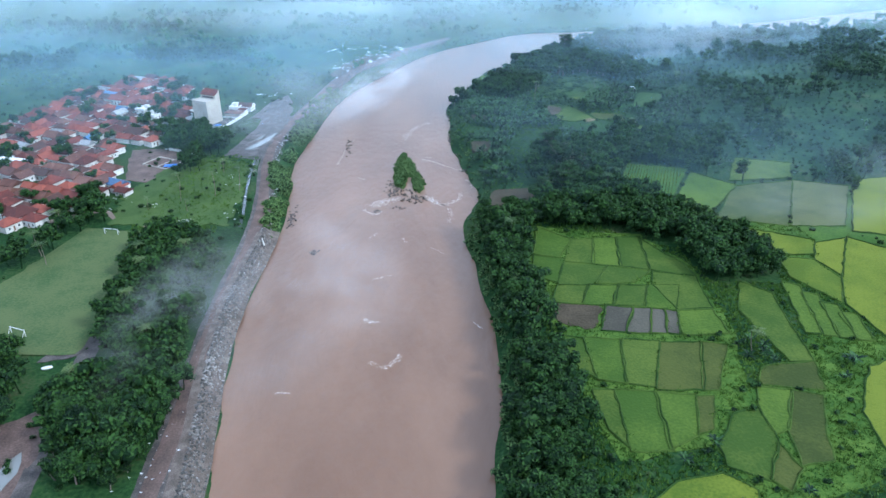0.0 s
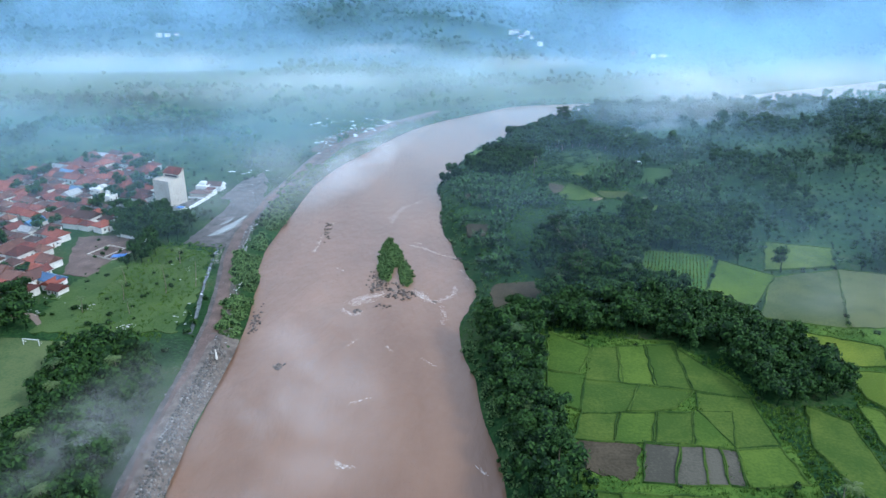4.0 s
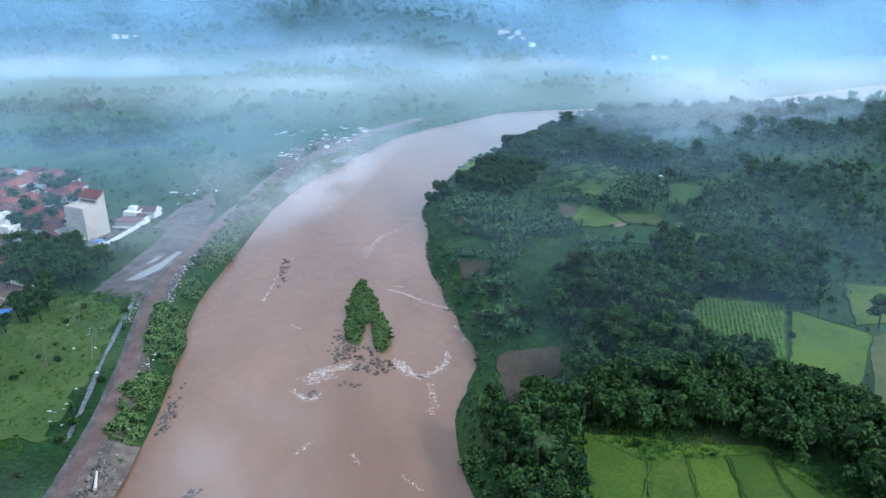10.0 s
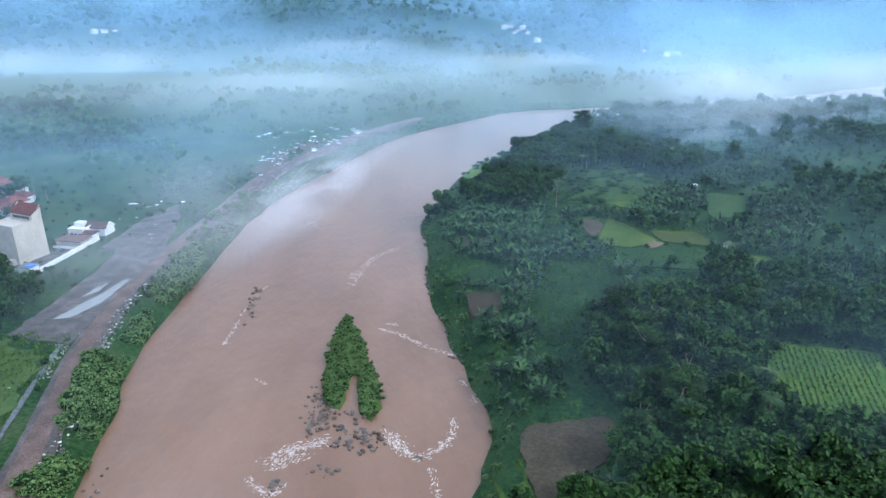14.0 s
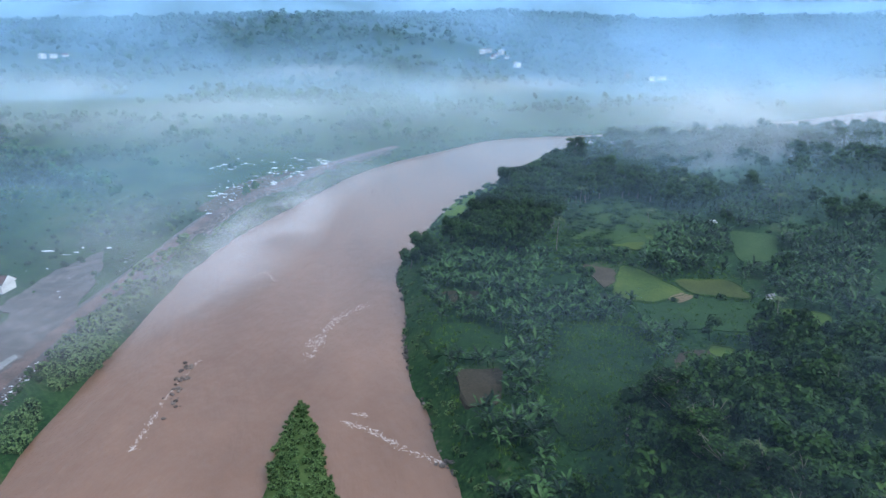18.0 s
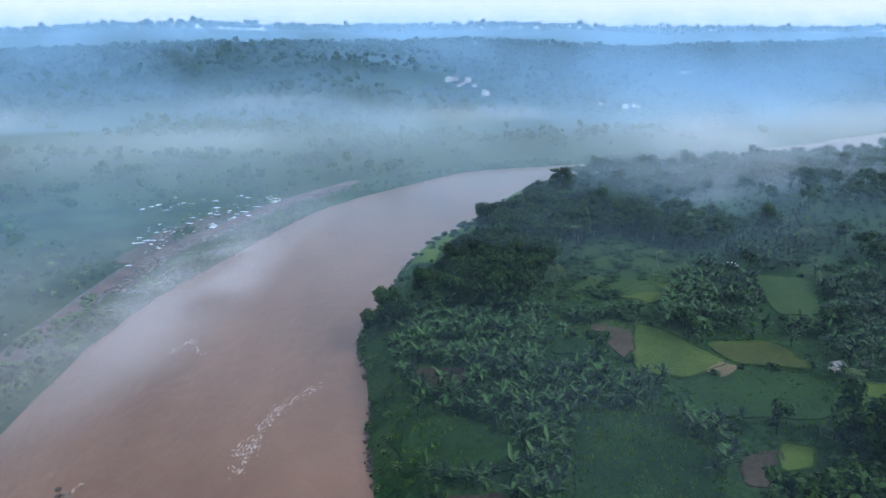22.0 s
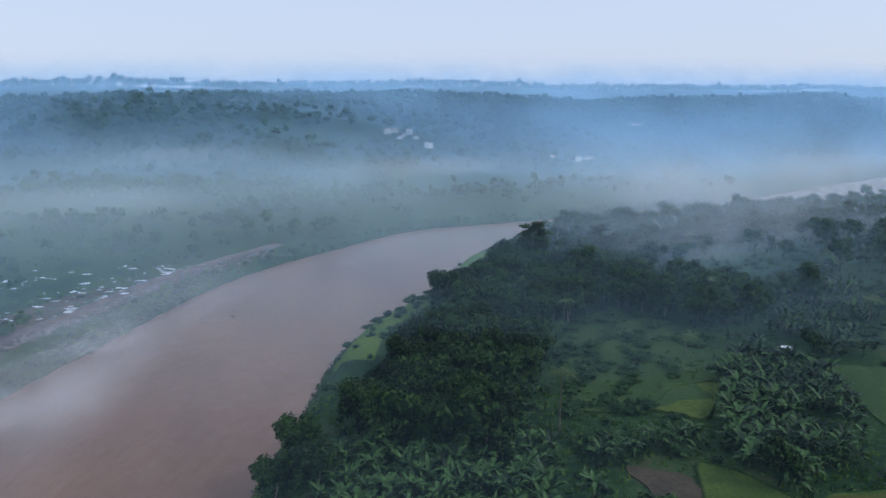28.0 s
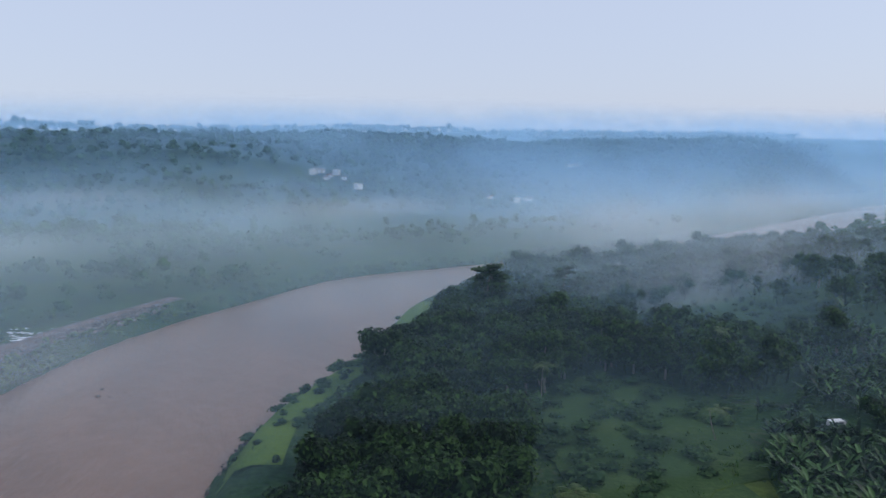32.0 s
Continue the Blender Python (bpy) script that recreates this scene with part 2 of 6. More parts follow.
M["water"] = water_material()
wx, wy = np.meshgrid(np.linspace(-140, 2500, 45), np.linspace(-280, 1950, 40))
wi = np.arange(wx.size).reshape(wx.shape)
put("river_water", mesh_of("river_water", np.column_stack([wx.ravel(), wy.ravel(), np.zeros(wx.size)]),
    np.stack([wi[:-1, :-1], wi[:-1, 1:], wi[1:, 1:], wi[1:, :-1]], -1).reshape(-1, 4), M["water"], True),
    label="wide muddy brown river with a slow current", category="river", kind="structure")


def ribbon(name, line, offsets, lift, mat, **tags):
    """A strip along a line; offsets are its edges' distances to the line's right, one row of points each, draped on the ground."""
    line = np.asarray(line, float)
    tan = np.gradient(line, axis=0)
    tan /= np.linalg.norm(tan, axis=1)[:, None]
    nor = np.column_stack([tan[:, 1], -tan[:, 0]])
    cols = [line + nor * (o + 0.5 * wave(line[:, 0] + 9 * o, line[:, 1], 4.0)[:, None] * 0.5) for o in offsets]
    k, n = len(cols), len(line)
    xy = np.concatenate(cols)
    z = height(xy[:, 0], xy[:, 1]) + np.repeat(np.asarray(lift, float), n)
    i = np.arange(k * n).reshape(k, n)
    f = np.stack([i[:-1, :-1], i[:-1, 1:], i[1:, 1:], i[1:, :-1]], -1).reshape(-1, 4)[:, ::-1]
    return put(name, mesh_of(name, np.column_stack([xy, z]), f, mat, True), **tags)


# ---- fields ----
for key, dark, light in (("soil", (0.036, 0.030, 0.018), (0.072, 0.056, 0.036)), ("grey", (0.050, 0.046, 0.034), (0.086, 0.078, 0.058)), ("wet", (0.034, 0.048, 0.010), (0.064, 0.076, 0.016)),
                         ("fallow", (0.044, 0.062, 0.021), (0.085, 0.096, 0.036)), ("paddy", (0.036, 0.066, 0.009), (0.074, 0.102, 0.016)), ("meadow", (0.007, 0.024, 0.006), (0.020, 0.048, 0.011)),
                         ("corn", (0.048, 0.10, 0.012), (0.105, 0.165, 0.022)), ("sand", (0.075, 0.062, 0.032), (0.15, 0.115, 0.065)), ("bund", (0.020, 0.044, 0.007), (0.055, 0.088, 0.014)),
                         ("verge_grass", (0.036, 0.078, 0.011), (0.086, 0.136, 0.020)), ("pasture", (0.028, 0.058, 0.015), (0.060, 0.092, 0.026)), ("pitch", (0.034, 0.068, 0.022), (0.08, 0.102, 0.038))):
    M[key] = green(key + "_surface", dark, light, 0.09, fine=1.1, bump=0.6, per_object=0.22, bump_dist=0.35)
WORDS = {"rice": ("rice_plot", "bright green young rice plot edged by grassy bunds"), "ripe": ("rice_plot", "yellow-green ripening rice plot edged by bunds"),
         "soil": ("bare_plot", "freshly dug bare brown soil plot"), "grey": ("flooded_plot", "grey muddy flooded paddy plot without crop"),
         "wet": ("wet_plot", "brownish wet paddy plot with sparse shoots"), "fallow": ("fallow_plot", "grey-green fallow plot with dry stubble"),
         "paddy": ("stubble_plot", "olive stubble plot edged by low bunds"), "meadow": ("grass_plot", "smooth green grass plot among banana plants"),
         "pasture": ("grass_plot", "pale green open grass plot between banana groves"), "corn": ("crop_field", "green crop field planted in straight rows"), "sand": ("sand_patch", "pale bare sandy patch beside a plot")}
FIELDS = []
TILLED = []


def wobbly(poly, rng, step=3.5, amount=0.35):
    out = []
    poly = np.asarray(poly, float)
    for a, b in zip(poly, np.roll(poly, -1, 0)):
        n = max(1, int(np.linalg.norm(b - a) / step))
        for t in np.arange(n) / n:
            out.append(a + (b - a) * t + rng.uniform(-amount, amount, 2) * (0.3 if t == 0 else 1))
    return np.array(out)


def ring(poly, inset):
    """The outline moved inwards."""
    c = poly.mean(0)
    tan = np.roll(poly, -1, 0) - np.roll(poly, 1, 0)
    nor = np.column_stack([-tan[:, 1], tan[:, 0]]) / (np.linalg.norm(tan, axis=1)[:, None] + 1e-6)
    sgn = np.sign(((c - poly) * nor).sum(1).mean())
    return poly + nor * sgn * inset


def field(kind, *pts):
    rng = np.random.default_rng(len(FIELDS) + 50)
    FIELDS.append(np.array(pts, float))
    if kind not in ("meadow", "pasture", "sand"):
        TILLED.append(FIELDS[-1])
    name, words = WORDS[kind]
    loose = kind in ("meadow", "pasture", "soil", "sand")
    p = ring(np.array(pts, float), -0.55)
    beyond = p[:, 1].mean() > 400
    if loose or beyond:   # outlines with rounded corners
        for _ in range(2):
            nxt = np.roll(p, -1, 0)
            p = np.stack([0.88 * p + 0.12 * nxt, 0.12 * p + 0.88 * nxt], 1).reshape(-1, 2)
    p = wobbly(p, rng, 2.4 if loose else 3.5, 0.9 if loose or beyond else 0.45)
    zp = height(p[:, 0], p[:, 1]) + 0.36 + 0.004 * (len(FIELDS) % 9)
    z0 = float(zp.mean())
    area = 0.5 * abs(np.sum(p[:, 0] * np.roll(p[:, 1], -1) - p[:, 1] * np.roll(p[:, 0], -1)))
    base = new(name)
    base.location = (*p.mean(0), z0)
    tagged(base, words, "field", "plots of the river fields")
    q, dz = p - p.mean(0), zp - z0
    if np.sum(q[:, 0] * np.roll(q[:, 1], -1) - q[:, 1] * np.roll(q[:, 0], -1)) < 0:
        q, dz = q[::-1], dz[::-1]
    n = len(q)
    verts = np.vstack([np.column_stack([q, dz]), np.column_stack([q * 1.01, dz - 1.6])])
    faces = [list(range(n))] + [[(i + 1) % n, i, n + i, n + (i + 1) % n] for i in range(n)]
    put("crop_surface" if kind in ("rice", "ripe", "corn", "meadow", "paddy") else "soil_surface", mesh_of(name, verts, faces, M[kind]), base)
    if not loose:
        w, hgt = rng.uniform(0.12, 0.3), rng.uniform(0.22, 0.42) * (0.6 if beyond else 1.0)
        cols = [ring(q, -0.3), ring(q, -0.05), ring(q, w), ring(q, w + 0.25)]
        zs = [-0.5, hgt, hgt * 0.9, -0.05]
        v = np.vstack([np.column_stack([c, dz + z + (rng.uniform(-0.12, 0.22, n) if z > 0.1 else 0)]) for c, z in zip(cols, zs)])
        f = [[a * n + i, a * n + (i + 1) % n, (a + 1) * n + (i + 1) % n, (a + 1) * n + i] for a in range(3) for i in range(n)]
        put("bund", mesh_of("bund", v, f, M["bund"], True), base)
    if kind == "corn":
        a, b, c, d = (np.array(v) for v in (q[0], *[q[int(n * k / 4)] for k in (1, 2, 3)]))
        lo, hi = q.min(0), q.max(0)
        rows_x = np.arange(lo[0] - 12, hi[0], 1.7)
        vs = []
        for r in rows_x:
            y = np.arange(lo[1], hi[1], 0.55)
            x = r + (y - lo[1]) * 0.35 + rng.normal(0, 0.15, len(y))
            ok = inside(ring(q, 1.2), x, y)
            vs.append(np.column_stack([x[ok], y[ok]]))
        vs = np.vstack(vs)
        m = len(vs)
        ang = rng.uniform(0, 6.28, m)
        dx, dy, hh = 0.32 * np.cos(ang), 0.32 * np.sin(ang), rng.uniform(0.3, 0.9, m)
        tri = np.stack([np.column_stack([vs[:, 0] - dx, vs[:, 1] - dy, 0 * hh]), np.column_stack([vs[:, 0] + dx, vs[:, 1] + dy, 0 * hh]),
                        np.column_stack([vs[:, 0] + dx, vs[:, 1] + dy, hh]), np.column_stack([vs[:, 0] - dx, vs[:, 1] - dy, hh * 0.8])], 1).reshape(-1, 3)
        put("crop_row", mesh_of("crop_row", tri, np.arange(4 * m).reshape(-1, 4), M["ripe"]), base, kind="stuff")
    return base

# grassy strips between the plots
for fi, strip in enumerate(([(38, 296), (92, 288), (106, 256), (106, 205), (92, 160), (78, 150), (50, 144), (41, 190), (37, 245)], [(143, 300), (147, 250), (158, 208), (210, 205), (262, 268), (264, 350), (200, 345), (150, 330)],
                            [(78, 152), (92, 170), (104, 180), (122, 192), (132, 206), (162, 206), (150, 170), (128, 140), (84, 126)])):
    sp = wobbly(strip, np.random.default_rng(fi), 6, 1.0)
    sp = sp if np.sum(sp[:, 0] * np.roll(sp[:, 1], -1) - sp[:, 1] * np.roll(sp[:, 0], -1)) > 0 else sp[::-1]
    n = len(sp)
    top = height(sp[:, 0], sp[:, 1]) + 0.16
    put("field_ground", mesh_of("field_ground", np.vstack([np.column_stack([sp, top]), np.column_stack([sp, top - 2])]),
        [list(range(n))] + [[(i + 1) % n, i, n + i, n + (i + 1) % n] for i in range(n)], M["verge_grass"]), label="grassy ground between the plots", category="ground", kind="structure")
field("rice", (45.1, 295), (59, 281.9), (50.8, 265.5), (40, 268.1))
field("rice", (39.9, 267.1), (52.6, 263.9), (46.4, 243.6), (38, 250.6))
field("paddy", (58.5, 281.9), (69, 282.9), (64.4, 258.9), (52.7, 261.4))
field("rice", (69, 282.9), (79.6, 283.8), (75.9, 256.4), (64.4, 258.9))
field("paddy", (79.6, 283.8), (90.2, 284.8), (87.3, 253.9), (75.9, 256.4))
field("paddy", (52.7, 261.4), (70, 257.1), (62.3, 242.4), (47.2, 241.3))
field("paddy", (70, 257.1), (87, 253), (77.6, 243.6), (62.3, 242.4))
field("paddy", (47.2, 241.3), (59.3, 241.3), (53.8, 227), (42, 228.4))
field("rice", (59.3, 241.3), (71.3, 241.3), (65.6, 225.7), (53.8, 227))
field("paddy", (71.3, 241.3), (83.3, 241.3), (77.2, 224.4), (65.6, 225.7))
field("rice", (83.3, 241.3), (95.4, 241.3), (88.8, 223.1), (77.2, 224.4))
field("soil", (41.9, 227.5), (61.8, 225.1), (54.7, 209), (42.3, 215.3))
field("grey", (63.5, 226.3), (73.1, 225.1), (66.4, 207.9), (58, 209))
field("grey", (73.5, 225.1), (79.8, 224.3), (75.3, 207.6), (66.8, 207.9))
field("grey", (80.1, 223.9), (84.5, 223.1), (81, 207.2), (75.6, 207.6))
field("grey", (84.9, 223.1), (88.9, 221.9), (85.5, 206.5), (81.6, 207.2))
field("paddy", (87.9, 252), (104.5, 248.2), (103.2, 224.3), (89.9, 223.1), (85.4, 242.6))
field("paddy", (89.9, 283.6), (102.8, 257.9), (104.8, 249.1), (87.7, 253.9))
field("rice", (89.5, 221.9), (102.8, 223.1), (103.5, 207.2), (86.9, 206.5))
field("paddy", (43.9, 205.4), (49.7, 203.7), (50.3, 181.2), (43.9, 187.2))
field("rice", (50.8, 204.4), (63.8, 203.7), (59.9, 178.7), (51.1, 180.6))
field("paddy", (63.8, 203.7), (76.7, 203), (68.6, 176.9), (59.9, 178.7))
field("wet", (77.5, 201.9), (91.5, 201.9), (83.6, 175.4), (69.1, 175.4))
field("wet", (91.9, 201.9), (99.9, 200.2), (88.2, 175.4), (83.8, 174.9))
field("paddy", (48.3, 175.4), (54.6, 175.4), (53.7, 149), (49.8, 157.2))
field("rice", (55.5, 175.4), (67.8, 174), (65.7, 148.5), (54.2, 147.9))
field("rice", (67.8, 174), (80, 172.7), (75.1, 154.8), (65.7, 148.5))
field("wet", (80.7, 172.1), (85.8, 172.7), (80.4, 157.2), (75.9, 154.8))
field("paddy", (89.1, 163.4), (97.4, 166.7), (97.4, 152.4), (88.9, 137.2), (79.7, 142.4), (80.1, 150.1))
field("wet", (97.4, 151.3), (99.7, 141.4), (92.9, 133.3), (89.8, 137.2))
field("rice", (101.5, 176.9), (111.8, 175.4), (102.8, 157.2), (98.4, 154.8), (98.7, 167.8))
field("wet", (112.1, 175.4), (120.4, 172.7), (113.7, 157.2), (109.9, 144.6), (100.2, 142.4), (102.6, 156))
field("wet", (107.5, 187.2), (126.1, 190.4), (122.7, 175.4), (103, 178.3))
field("ripe", (54.2, 129.5), (63.6, 136.2), (77, 139.3), (83.9, 133.3), (83.1, 129.5))
field("paddy", (121.4, 243.6), (130.4, 234.7), (127.6, 210.8), (126.1, 190.4), (118.4, 190.4), (115.7, 207.2), (113.3, 222.3))
field("rice", (139.2, 244.5), (143.8, 240.8), (136.9, 206.5), (131.7, 207.2))
field("rice", (143.2, 236.1), (148, 233.4), (142.4, 205), (137.2, 205.7))
field("rice", (147, 228.2), (152, 226.3), (147.8, 203.6), (142.7, 204.3))
field("rice", (150.6, 220.7), (155.8, 219.5), (153.2, 202.2), (148.2, 202.9))
field("ripe", (143.7, 187.2), (153, 192), (126, 143.5), (129.5, 164.7))
field("ripe", (144.6, 293.7), (169.7, 281.9), (163.2, 268.1), (147, 268.1), (142.7, 279.1))
field("ripe", (146.6, 265.5), (160.7, 262.9), (164.2, 245.9), (155.2, 228.4), (144.3, 248.2))
field("ripe", (186.7, 284.8), (198.6, 273.5), (158.7, 203.7), (156.3, 226.3), (164.6, 245.9))
field("ripe", (169.6, 279.1), (185.4, 284.8), (165.4, 248.2), (161.9, 262.9))
field("fallow", (157.5, 346.1), (191.7, 354.2), (164.7, 296.8), (134.4, 306.4))
field("fallow", (193.3, 354.2), (218.6, 346.1), (191.6, 296.8), (166, 296.8))
field("ripe", (225.9, 354.2), (258.9, 362.7), (212.8, 284.8), (192.5, 290.7))
field("paddy", (174, 390.2), (203.5, 380.6), (193.6, 358.4), (157.5, 354.2))
field("corn", (107.7, 380.6), (139.5, 371.5), (119.9, 332.2), (97.4, 350.1))
field("rice", (140.4, 367), (158.7, 347.7), (131.8, 311), (120.5, 329.3))
field("ripe", (206.1, 273.5), (252.7, 268.1), (195.4, 190.4), (164.8, 203.7))
field("fallow", (262.1, 362.7), (322.4, 371.5), (258.2, 279.1), (215.4, 284.8))
field("soil", (25.4, 340.6), (50.5, 343.7), (45.1, 328.3), (35.9, 319.5), (25.6, 307.7))
field("rice", (18.8, 329.4), (23.3, 326.8), (25, 309.6), (17.7, 307.1))
field("meadow", (50.1, 431.9), (74.1, 436.7), (58.8, 391.9), (41.1, 380.4), (38.7, 401.7))
field("soil", (18, 421), (31, 421), (27, 403), (19, 402))
field("meadow", (53.7, 447.7), (77.3, 445.2), (75.9, 426.7), (67.8, 405.2), (42.7, 407.9))
field("soil", (18.3, 478.6), (32.5, 477.1), (29.3, 467), (19.1, 468))
field("meadow", (57.9, 483.6), (68.1, 492.4), (76.3, 484), (71.3, 477.5))
field("soil", (76.1, 502.2), (86.2, 495.7), (83.8, 483.2), (77.7, 476.8), (77.2, 483.9))
field("paddy", (91.1, 500.6), (97.1, 494.5), (105.5, 469.4), (89.6, 462.6), (77.4, 468.1))
field("sand", (96.5, 465.5), (103.5, 470), (106.5, 467.5), (99, 461.5))
field("wet", (105.4, 483.4), (127.1, 481.1), (126.2, 462.9), (107.3, 469.2))
field("meadow", (88, 458.8), (103.5, 465.3), (123.9, 459), (114.6, 437.9), (82, 444.7))
field("pasture", (154.6, 539.9), (171.5, 530.5), (154.7, 499.6), (140.3, 501.1))
field("soil", (84.4, 425.8), (94.5, 427.6), (86.3, 415), (80.1, 416.9))
field("rice", (96, 430.4), (101.7, 426.9), (96.5, 420.4), (89.5, 419.8))
field("rice", (131.8, 454.1), (144.3, 449), (139.3, 435.3), (124.4, 440.3))
field("pasture", (88, 570), (106, 592), (118, 602), (134, 587), (132, 558), (123, 541), (108, 522), (76, 528), (86, 552))
field("paddy", (94, 525), (106, 535), (121, 537), (104, 516))
field("meadow", (9.7, 452.4), (30.2, 450.2), (38.7, 430.7), (22.3, 426.9), (11.6, 433.5))
PITCH = [(-171, 298), (-144, 295), (-127, 222), (-129, 197), (-160, 197), (-183, 240)]
FIELDS.append(np.array(PITCH, float))
pp = wobbly(PITCH, np.random.default_rng(3), 5, 1.2)
put("sports_pitch", mesh_of("sports_pitch", np.column_stack([pp, np.full(len(pp), 6.55)]), [list(range(len(pp)))[::-1]], M["pitch"]), label="worn grass football pitch with faded turf", category="pitch", kind="structure")

# ---- plants ----
bm0 = bmesh.new()
bmesh.ops.create_icosphere(bm0, subdivisions=2, radius=1.0)
ICO_V = np.array([v.co[:] for v in bm0.verts])
ICO_F = np.array([[v.index for v in fc.verts] for fc in bm0.faces])
bm0.free()
bm0 = bmesh.new()
bmesh.ops.create_icosphere(bm0, subdivisions=1, radius=1.0)
ICO1_V = np.array([v.co[:] for v in bm0.verts])
ICO1_F = np.array([[v.index for v in fc.verts] for fc in bm0.faces])
bm0.free()


def unit(v):
    return v / (np.linalg.norm(v, axis=-1, keepdims=True) + 1e-9)


def leaf_cards(c, nor, size, rng, slim=0.55, tilt=0.6):
    """Diamond leaf clumps at places c that face roughly along nor."""
    n = len(c)
    nor = unit(nor + rng.normal(0, tilt, (n, 3)))
    u = unit(np.cross(nor, rng.normal(0, 1, (n, 3))))
    v = np.cross(nor, u)
    s = size * rng.uniform(0.6, 1.35, (n, 1))
    verts = np.stack([c - u * s, c - v * s * slim + nor * s * 0.12, c + u * s, c + v * s * slim + nor * s * 0.12], 1).reshape(-1, 3)
    i = np.arange(n)[:, None] * 4
    return verts, np.concatenate([i + [0, 1, 2], i + [0, 2, 3]])


def joined(parts):
    """(verts, faces, material) triples as one triple of arrays."""
    vs, fs, ms, o = [], [], [], 0
    for v, f, m in parts:
        vs.append(v), fs.append(f + o), ms.append(np.full(len(f), m))
        o += len(v)
    return np.vstack(vs), np.vstack(fs), np.concatenate(ms)


def crown(seed, radius, tall, z0, lobes, leaves, size, flat=0.75, ico=None):
    """Lobes (second material, mostly the shade green) under many leaf clumps; an uneven outline."""
    rng = np.random.default_rng(seed)
    iv, jf = ico or (ICO_V, ICO_F)
    out = []
    for j in range(lobes):
        a, rr = rng.uniform(0, 6.28), radius * math.sqrt(rng.uniform(0, 1)) * 0.68
        zz = z0 + tall * (rng.uniform(0.15, 1.0) * (1 - 0.45 * (rr / radius) ** 2))
        lr = radius * rng.uniform(0.27, 0.46) * (1.35 if lobes < 4 else 1)
        c = np.array([rr * math.cos(a), rr * math.sin(a), zz])
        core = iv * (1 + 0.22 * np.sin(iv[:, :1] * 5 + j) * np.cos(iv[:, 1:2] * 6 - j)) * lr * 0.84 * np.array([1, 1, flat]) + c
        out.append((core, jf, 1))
        d = unit(rng.normal(0, 1, (leaves, 3)) + [0, 0, 0.45])
        p = c + d * lr * np.array([1, 1, flat]) * rng.uniform(0.82, 1.12, (leaves, 1))
        v, f = leaf_cards(p, d * [1, 1, 0.8] + [0, 0, 0.5], size, rng)
        out.append((v, f, 0))
    return joined(out)


def tiers(seed, radius, tall, z0, n, leaves, size):
    """Flat spreading tiers, as on a tall feathery tree."""
    rng = np.random.default_rng(seed)
    out = []
    for j in range(n):
        a, rr = rng.uniform(0, 6.28), radius * rng.uniform(0.1, 0.75)
        lr = radius * rng.uniform(0.3, 0.5)
        c = np.array([rr * math.cos(a), rr * math.sin(a), z0 + tall * (j + 0.5) / n])
        out.append((ICO1_V * lr * np.array([0.85, 0.85, 0.24]) + c, ICO1_F, 1))
        d = unit(rng.normal(0, 1, (leaves, 3)) * [1, 1, 0.5])
        p = c + d * lr * rng.uniform(0.5, 1.15, (leaves, 1)) * [1, 1, 0.35] + [0, 0, 0.1 * lr]
        v, f = leaf_cards(p, np.tile([0, 0, 1.0], (leaves, 1)), size, rng, tilt=0.35)
        out.append((v, f, 0))
    return joined(out)


def trunk(seed, h, r, bend=0.5, limbs=4, sides=6):
    rng = np.random.default_rng(seed)
    out = []

    def limb(a, b, r0, r1):
        ts = np.linspace(0, 1, 4)
        off = rng.normal(0, 0.05 * np.linalg.norm(b - a), 3)
        path = [a + (b - a) * t + off * math.sin(3.1 * t) for t in ts]
        ang = np.arange(sides) * 2 * math.pi / sides
        vv = np.vstack([np.column_stack([c[0] + (r0 + (r1 - r0) * t) * np.cos(ang), c[1] + (r0 + (r1 - r0) * t) * np.sin(ang), np.full(sides, c[2])]) for c, t in zip(path, ts)])
        ff = [[i * sides + k, i * sides + (k + 1) % sides, (i + 1) * sides + (k + 1) % sides] for i in range(3) for k in range(sides)]
        ff += [[i * sides + k, (i + 1) * sides + (k + 1) % sides, (i + 1) * sides + k] for i in range(3) for k in range(sides)]
        out.append((vv, np.array(ff), 0))

    top = np.array([rng.normal(0, bend), rng.normal(0, bend), h])
    limb(np.array([0, 0, -0.6]), top, r, r * 0.45)
    for k in range(limbs):
        a = top * rng.uniform(0.5, 0.9)
        g = rng.uniform(0, 6.28)
        limb(a, a + np.array([math.cos(g), math.sin(g), 0.9]) * h * 0.3, r * 0.4, r * 0.14)
    return joined(out)


def make(name, arrays, mats, smooth=False):
    v, f, m = arrays
    return mesh_of(name, v, f, mats, smooth, m)


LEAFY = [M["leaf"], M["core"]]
M["light_leaf"] = green("light_shrub_leaves", (0.042, 0.085, 0.024), (0.12, 0.18, 0.058), 0.15, fine=1.5, rough=0.7, bump=0, per_object=0.12, per_island=0.35)
LEAFY_LIGHT = [M["light_leaf"], M["core"]]
TREE = []      # (label, trunk arrays, crown arrays)
for k, (r, h, z, lb, lf, size, flat) in enumerate([(4.8, 6.5, 3.4, 13, 108, 0.41, 0.8), (4.2, 8.5, 4.0, 13, 104, 0.39, 0.9), (5.6, 6.0, 4.4, 15, 108, 0.43, 0.7), (3.6, 6.0, 2.6, 10, 100, 0.38, 0.85)]):
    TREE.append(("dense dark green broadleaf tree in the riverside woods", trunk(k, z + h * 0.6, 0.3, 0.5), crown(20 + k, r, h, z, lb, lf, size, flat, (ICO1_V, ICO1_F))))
for k, (r, h, z) in enumerate([(5.2, 8.0, 8.5), (4.2, 9.0, 8.0)]):
    TREE.append(("tall feathery green tree with flat spreading tiers", trunk(30 + k, z + h * 0.9, 0.28, 0.6, 6), tiers(40 + k, r, h, z, 13, 120, 0.46)))
